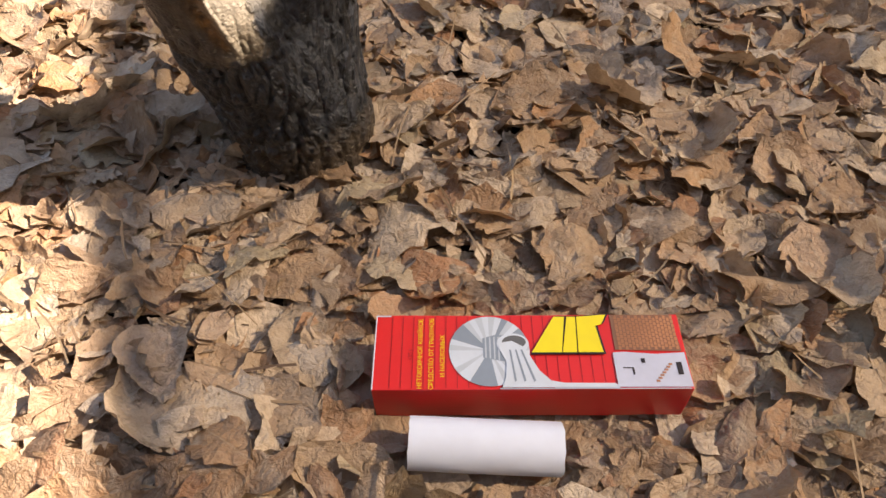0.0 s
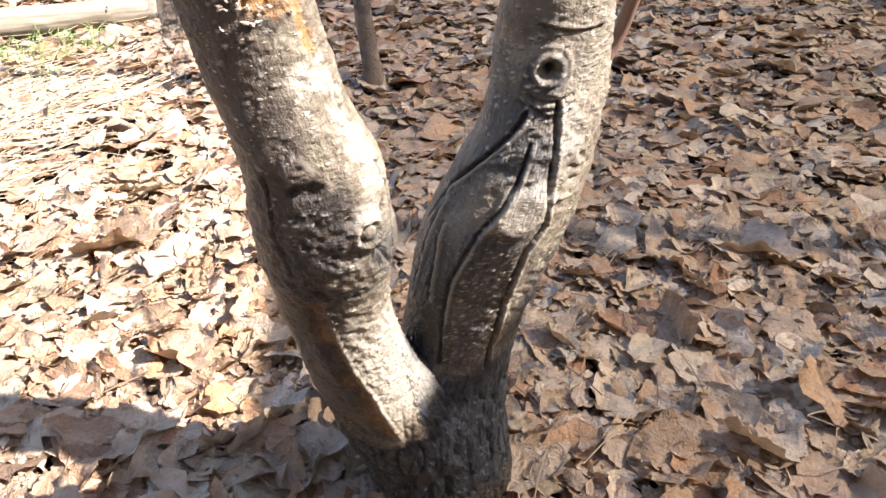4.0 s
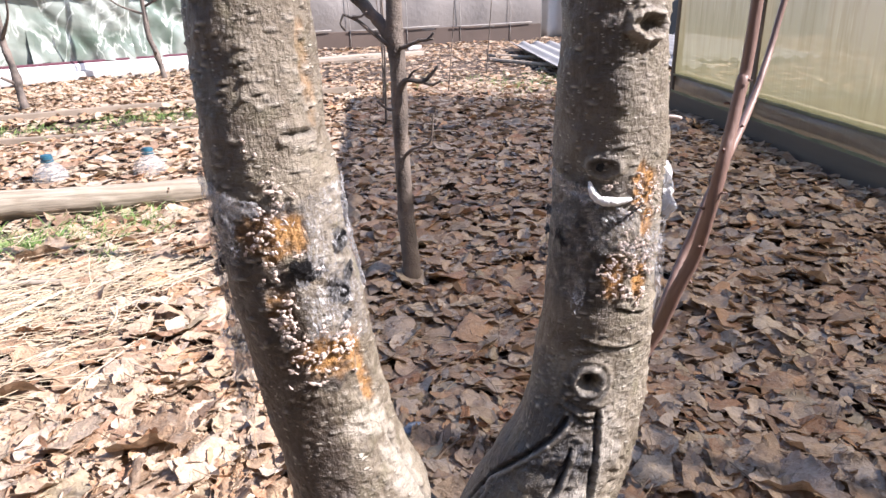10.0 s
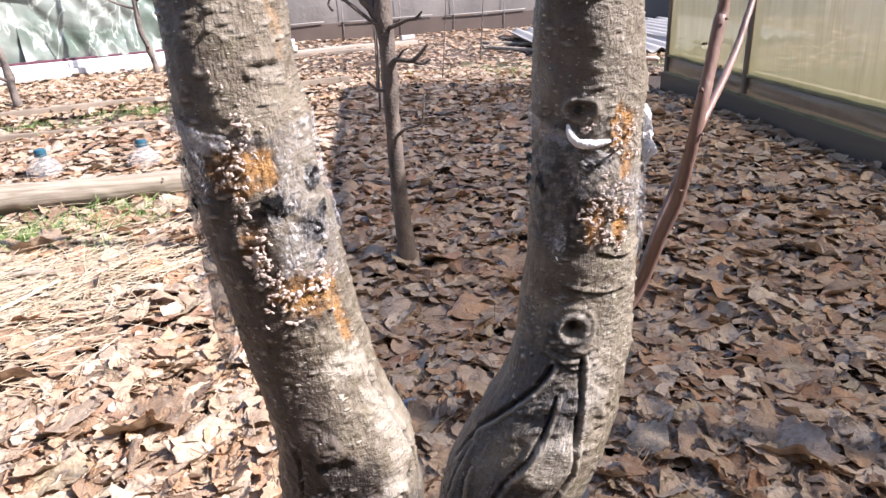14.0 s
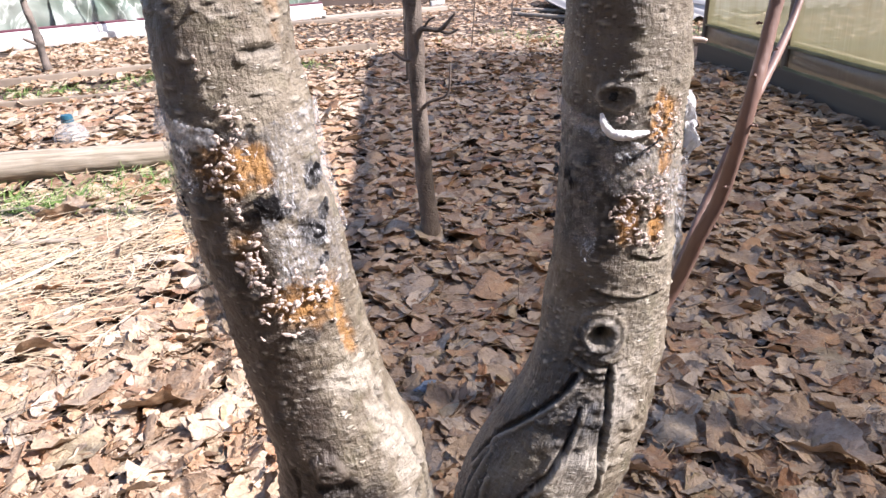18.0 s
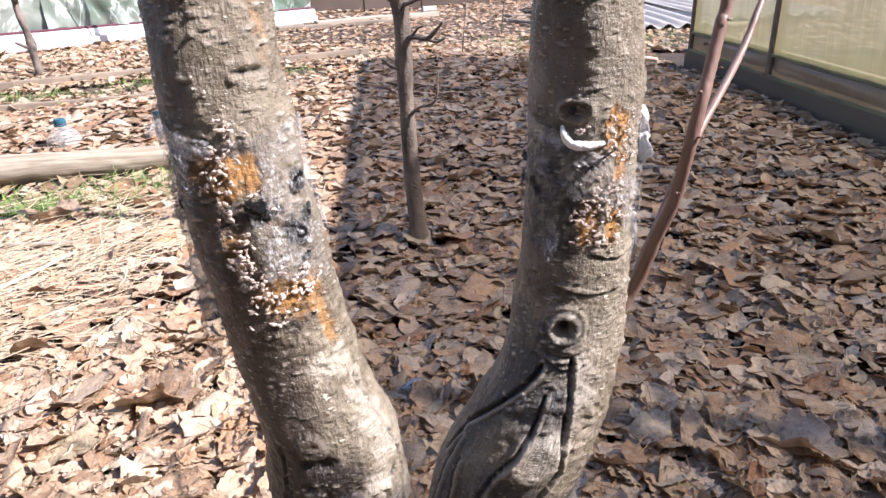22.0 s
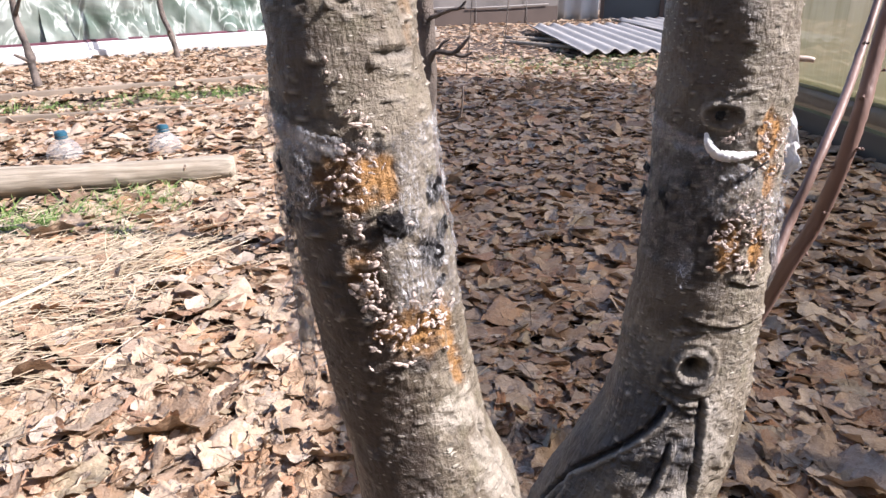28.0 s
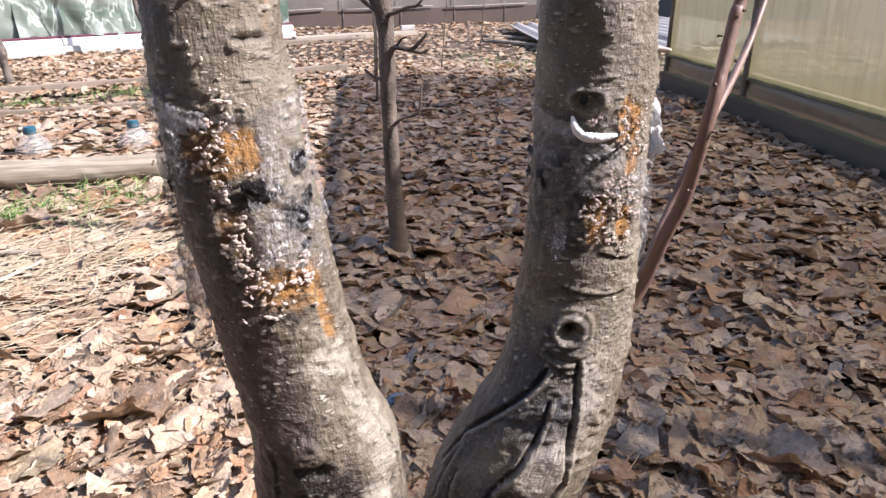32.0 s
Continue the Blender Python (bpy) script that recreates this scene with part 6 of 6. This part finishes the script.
M_DARKRED = simple("dark_red_print", (0.35, 0.008, 0.008), 0.4, vary=0.05, bump=0.0)
M_BRICKP = simple("orange_brick_print", (0.46, 0.20, 0.09), 0.4, vary=0.3, scale=80, bump=0.0)
M_BRICKJ = simple("brick_joint_print", (0.27, 0.125, 0.07), 0.4, vary=0.2, bump=0.0)
M_LILAC = simple("pale_lilac_print", (0.53, 0.57, 0.70), 0.4, vary=0.12, scale=70, bump=0.0)
PL, PW, PH = 0.202, 0.056, 0.036
packet = empty("glue_packet", pose(BOX_AT[0], BOX_AT[1], 0.0115, 0, -2.4, BOX_YAW), label="red cardboard glue packet with yellow lettering on the leaves", category="packet")
bm = box_bm((PL, PW, PH), pose(0, 0, PH / 2), 0.0009)
bmesh.ops.subdivide_edges(bm, edges=[e for e in bm.edges if e.calc_length() > 0.03], cuts=8, use_grid_fill=True)
for v in bm.verts:
    v.co += Vector((0, 0.0008 * noise.noise(v.co * 30), -0.0005 * abs(noise.noise(v.co * 24 + Vector((3, 1, 0))))))
part("carton", bm, M_RED, packet)


def flat(name, pts, mat, z, label="", grow=0.0):
    """A printed patch on the top face; u from the left end, v from the front edge, in parts of the face."""
    bm = bmesh.new()
    vs = [bm.verts.new(((u - 0.5) * PL, (v - 0.5) * PW, PH + 0.0002 + z * 0.00012)) for u, v in pts]
    bm.faces.new(vs)
    bmesh.ops.recalc_face_normals(bm, faces=bm.faces)
    if bm.faces[:][0].normal.z < 0:
        bmesh.ops.reverse_faces(bm, faces=bm.faces)
    return part(name, bm, mat, packet, label)


def bars(name, rects, mat, z, label=""):
    bm = bmesh.new()
    for u0, v0, u1, v1 in rects:
        vs = [bm.verts.new(((u - 0.5) * PL, (v - 0.5) * PW, PH + 0.0002 + z * 0.00012)) for u, v in ((u0, v0), (u1, v0), (u1, v1), (u0, v1))]
        bm.faces.new(vs)
    return part(name, bm, mat, packet, label)


bars("plank_lines", [(u - 0.001, 0.02, u + 0.001, 0.98) for u in np.arange(0.055, 0.76, 0.0355)], M_DARKRED, 0, "dark red printed joints")
disc = []
cu, cv, R = 0.372, 0.50, 0.0262
for k in range(36):
    a0, a1 = 2 * math.pi * k / 36, 2 * math.pi * (k + 1) / 36
    disc.append((a0, a1))
bmd = {0: bmesh.new(), 1: bmesh.new(), 2: bmesh.new()}
prnd = random.Random(4)
for a0, a1 in disc:
    b_ = bmd[1 if math.sin(a0 * 3 + 0.6) > 0.82 or prnd.random() < 0.06 else prnd.choice((0, 2))]
    c0 = Vector(((cu - 0.5) * PL, (cv - 0.5) * PW, PH + 0.0006))
    b_.faces.new([b_.verts.new(c0), b_.verts.new(c0 + Vector((R * math.cos(a0), R * math.sin(a0), 0))), b_.verts.new(c0 + Vector((R * math.cos(a1), R * math.sin(a1), 0)))])
for b_, mt in zip(bmd.values(), (M_SILVER, M_SILVERD, M_GLUE_P)):
    part("fan_print", b_, mt, packet, "silver printed fan")
ring = lambda u, v, a, b, n=28: [(u + a / PL * math.cos(2 * math.pi * k / n), v + b / PW * math.sin(2 * math.pi * k / n)) for k in range(n)]
flat("nozzle_print", [(0.352, 0.40), (0.350, 0.66), (0.385, 0.70), (0.43, 0.71), (0.47, 0.70), (0.46, 0.45), (0.42, 0.35)], M_SILVERD, 5, "grey printed nozzle")
bars("nozzle_band", [(0.358 + k * 0.014, 0.40 - k * 0.01, 0.363 + k * 0.014, 0.68) for k in range(4)], M_SILVER, 6)
flat("nozzle_print", ring(0.448, 0.585, 0.0105, 0.0078), M_GLUE_P, 7)
flat("nozzle_mouth", ring(0.452, 0.605, 0.0078, 0.0050), M_MOUTH, 8, "grey printed nozzle mouth")
flat("glue_print", [(0.400, 0.54), (0.425, 0.34), (0.420, 0.14), (0.407, 0.012), (0.76, 0.012), (0.76, 0.065), (0.60, 0.070), (0.560, 0.10), (0.528, 0.22), (0.500, 0.42), (0.482, 0.54), (0.445, 0.62), (0.415, 0.60)], M_GLUE_P, 9, "pale printed pool of glue")
for k in range(3):
    u = 0.435 + k * 0.018
    flat("glue_shade", [(u, 0.50), (u + 0.006, 0.50), (u + 0.018 + k * 0.012, 0.10), (u + 0.012 + k * 0.012, 0.08)], M_SILVERD, 10)
bars("glue_print", [(0.57, 0.0, 0.77, 0.055)], M_LILAC, 5)
# the emblem: plain slanted yellow blocks on dark edges
for grow, mt, z in ((0.006, M_BLACK, 9), (0.0, M_YELLOW, 11)):
    for pts in ([(0.507, 0.46), (0.588, 0.95), (0.624, 0.95), (0.603, 0.46)], [(0.606, 0.46), (0.632, 0.95), (0.660, 0.95), (0.652, 0.46)],
                [(0.656, 0.46), (0.664, 0.95), (0.762, 0.98), (0.742, 0.84), (0.722, 0.82), (0.736, 0.46)]):
        mu, mv = sum(p[0] for p in pts) / len(pts), sum(p[1] for p in pts) / len(pts)
        flat("emblem", [(u + grow * (1 if u > mu else -1) + grow * 0.3, v + grow * 3 * (1 if v > mv else -1) - grow) for u, v in pts], mt, z, "plain yellow emblem blocks")
flat("brick_print", [(0.775, 0.50), (0.775, 0.985), (0.975, 0.985), (0.985, 0.48)], M_BRICKJ, 3)
br = []
for i in range(17):
    for j in range(8):
        u0 = 0.787 + i * 0.0115
        v0 = 0.50 + j * 0.06 + (0.03 if i % 2 else 0)
        if v0 + 0.05 < 0.985:
            br.append((u0, v0, u0 + 0.009, v0 + 0.05))
bars("brick_print", br, M_BRICKP, 5, "tiny orange printed bricks")
flat("pale_print", [(0.765, 0.02), (0.765, 0.46), (0.80, 0.47), (0.9, 0.44), (0.992, 0.46), (0.996, 0.02)], M_LILAC, 6)
bars("mark_print", [(0.79, 0.25, 0.822, 0.265), (0.818, 0.17, 0.824, 0.25), (0.85, 0.32, 0.862, 0.38), (0.958, 0.17, 0.975, 0.33)], M_BLACK, 8, "small dark printed marks")
bars("mark_print", [(0.885 + k * 0.008, 0.08 + k * 0.035, 0.897 + k * 0.008, 0.105 + k * 0.035) for k in range(7)], M_BRICKP, 8)


def lettering(text, u, v, size, mat, parent, turn=90):
    c = bpy.data.curves.new("lettering", 'FONT')
    c.body, c.size, c.align_x, c.align_y, c.extrude = text, size, 'CENTER', 'CENTER', 0.00005
    tmp = bpy.data.objects.new("lettering", c)
    scene.collection.objects.link(tmp)
    me = bpy.data.meshes.new_from_object(tmp.evaluated_get(bpy.context.evaluated_depsgraph_get()))
    bpy.data.objects.remove(tmp)
    ob = new("lettering", me)
    me.materials.clear()
    me.materials.append(mat)
    ob.parent = parent
    ob.matrix_basis = pose((u - 0.5) * PL, (v - 0.5) * PW, PH + 0.0006, 0, 0, turn)
    return tagged(ob, "yellow printed lettering")


lettering("НЕТОКСИЧНОЕ КЛЕЙКОЕ", 0.150, 0.47, 0.0041, M_YELLOW, packet)
lettering("СРЕДСТВО ОТ ГРЫЗУНОВ", 0.186, 0.47, 0.0041, M_YELLOW, packet)
lettering("И НАСЕКОМЫХ", 0.222, 0.43, 0.0041, M_YELLOW, packet)
tagged(lettering("135 г", 0.118, 0.45, 0.004, M_DARKRED, packet), "dark printed weight")
bars("worn_edge", [(0.0005, 0.0, 0.004, 0.97)], M_PAPER, 2, "worn pale card edge")
bars("worn_edge", [(0.0, 0.972, 0.05, 0.992)], M_LILAC, 2)
bars("worn_edge", [(0.4, 0.0, 0.99, 0.012)], M_LILAC, 2)

roll = empty("paper_roll", pose(0.1075, 0.2135, 0.0275, 0, 0, 1.5), label="plain white paper roll lying on the leaves", category="roll")
n = 64
verts, faces = [], []
for x in np.linspace(-0.0470, 0.0470, 25):
    for k in range(n):
        a = 2 * math.pi * k / n
        r = 0.0166 + 0.00025 * noise.noise(Vector((x * 40, math.cos(a) * 2, math.sin(a) * 2)))
        verts.append((x + 0.0006 * noise.noise(Vector((math.cos(a) * 3, math.sin(a) * 3, x * 9))) * (abs(x) > 0.0465), r * math.cos(a), r * math.sin(a)))
faces = [(i * n + k, i * n + (k + 1) % n, (i + 1) * n + (k + 1) % n, (i + 1) * n + k) for i in range(24) for k in range(n)]
mesh_ob("paper_cover", verts, faces, M_PAPER, roll)
for s in (-1, 1):
    bm = bmesh.new()
    bmesh.ops.create_cone(bm, cap_ends=False, segments=48, radius1=0.0115, radius2=0.0115, depth=0.002, matrix=Matrix.Translation((s * 0.0460, 0, 0)) @ Matrix.Rotation(math.pi / 2, 4, 'Y'))
    part("core", bm, M_BOARD, roll, "card core")
    bm = bmesh.new()
    inner = [bm.verts.new((s * 0.0463, 0.0115 * math.cos(2 * math.pi * k / 48), 0.0115 * math.sin(2 * math.pi * k / 48))) for k in range(48)]
    outr = [bm.verts.new((s * 0.0463, 0.0165 * math.cos(2 * math.pi * k / 48), 0.0165 * math.sin(2 * math.pi * k / 48))) for k in range(48)]
    for k in range(48):
        bm.faces.new((inner[k], outr[k], outr[(k + 1) % 48], inner[(k + 1) % 48]))
    part("roll_end", bm, M_PAPER, roll, "wound paper end")

# a bleached stalk, a grey lath and a fallen twig
for nm, pts, mt, lab in (("straw_stalk", [(-1.16, 0.95, 0.03, 0.0035), (-1.102, 1.043, 0.036, 0.0035), (-1.087, 1.233, 0.032, 0.003)], M_STRAWLIGHT, "thick bleached stalk lying on dry grass"),
                         ("lath", [(-1.36, 1.20, 0.028, 0.006), (-1.10, 1.277, 0.032, 0.006), (-0.963, 1.317, 0.028, 0.005)], M_WOOD, "thin grey lath lying on dry grass"),
                         ("twig", [(-0.56, 1.43, 0.022, 0.004), (-0.50, 1.50, 0.03, 0.0038), (-0.456, 1.544, 0.026, 0.003)], M_BARK_Y, "short dark fallen twig by the sapling")):
    tagged(mesh_ob(nm, *tube(pts, 16, 8, 0.1, 3), mt), lab, "stick")

# scrap of plastic
M_SCRAP = simple("dull_blue_plastic", (0.27, 0.30, 0.34), 0.5, vary=0.3, scale=90, bump=0.6)
scrap = part("plastic_scrap", lump(6, (1, 0.7, 0.25), 3), M_SCRAP, None, smooth=True)
scrap.matrix_world = pose(-0.225, 0.93, 0.022, 20, 10, 40) @ Matrix.Diagonal((0.022, 0.016, 0.02, 1))
tagged(scrap, "pale blue scrap of plastic among the leaves", "scrap")

# ---- single leaves that lie on top near the trunk and the packet ----
lrng = np.random.RandomState(9)
leaf_meshes = []
for k in range(14):
    pts, U, V = leaf_grid(1, 17, 12, lrng, (0.045, 0.088), 1.15, 0.35)
    leaf_meshes.append(fast_mesh("leaf", pts[0], grid_faces(1, 17, 12), np.stack([U[0], V[0]], -1), M_LEAF_ONE))
top = np.vstack([spots(-0.45, 0.55, 0.02, 1.0, 330), spots(-0.7, 0.7, 0.9, 1.5, 90)])
top = top[keep_off(top, 0.022)][:290]
for x, y in top:
    me = leaf_meshes[lrng.randint(14)]
    ob = new("leaf", me)
    ob.parent = ground
    ob.matrix_world = pose(x, y, float(height(x, y) + drift(np.array([x]), np.array([y]))[0]) + lrng.uniform(0.010, 0.016), lrng.normal(0, 8), lrng.normal(0, 8), lrng.uniform(0, 360))
for x, y, turn, k, lab in ((-1.31, 1.435, 20, 1.35, "broad pale fallen leaf beside the grass"), (0.29, 0.925, -25, 1.15, "broad brown curled leaf on the litter"), (-0.58, 0.826, 5, 1.3, "broad dry leaf on the litter")):
    ob = new("broad_leaf", leaf_meshes[3])
    ob.matrix_world = pose(x, y, float(height(x, y) + drift(np.array([x]), np.array([y]))[0]) + 0.020, 6, -8, turn) @ Matrix.Diagonal((k, k, k, 1))
    tagged(ob, lab, "leaf", "broad leaves")
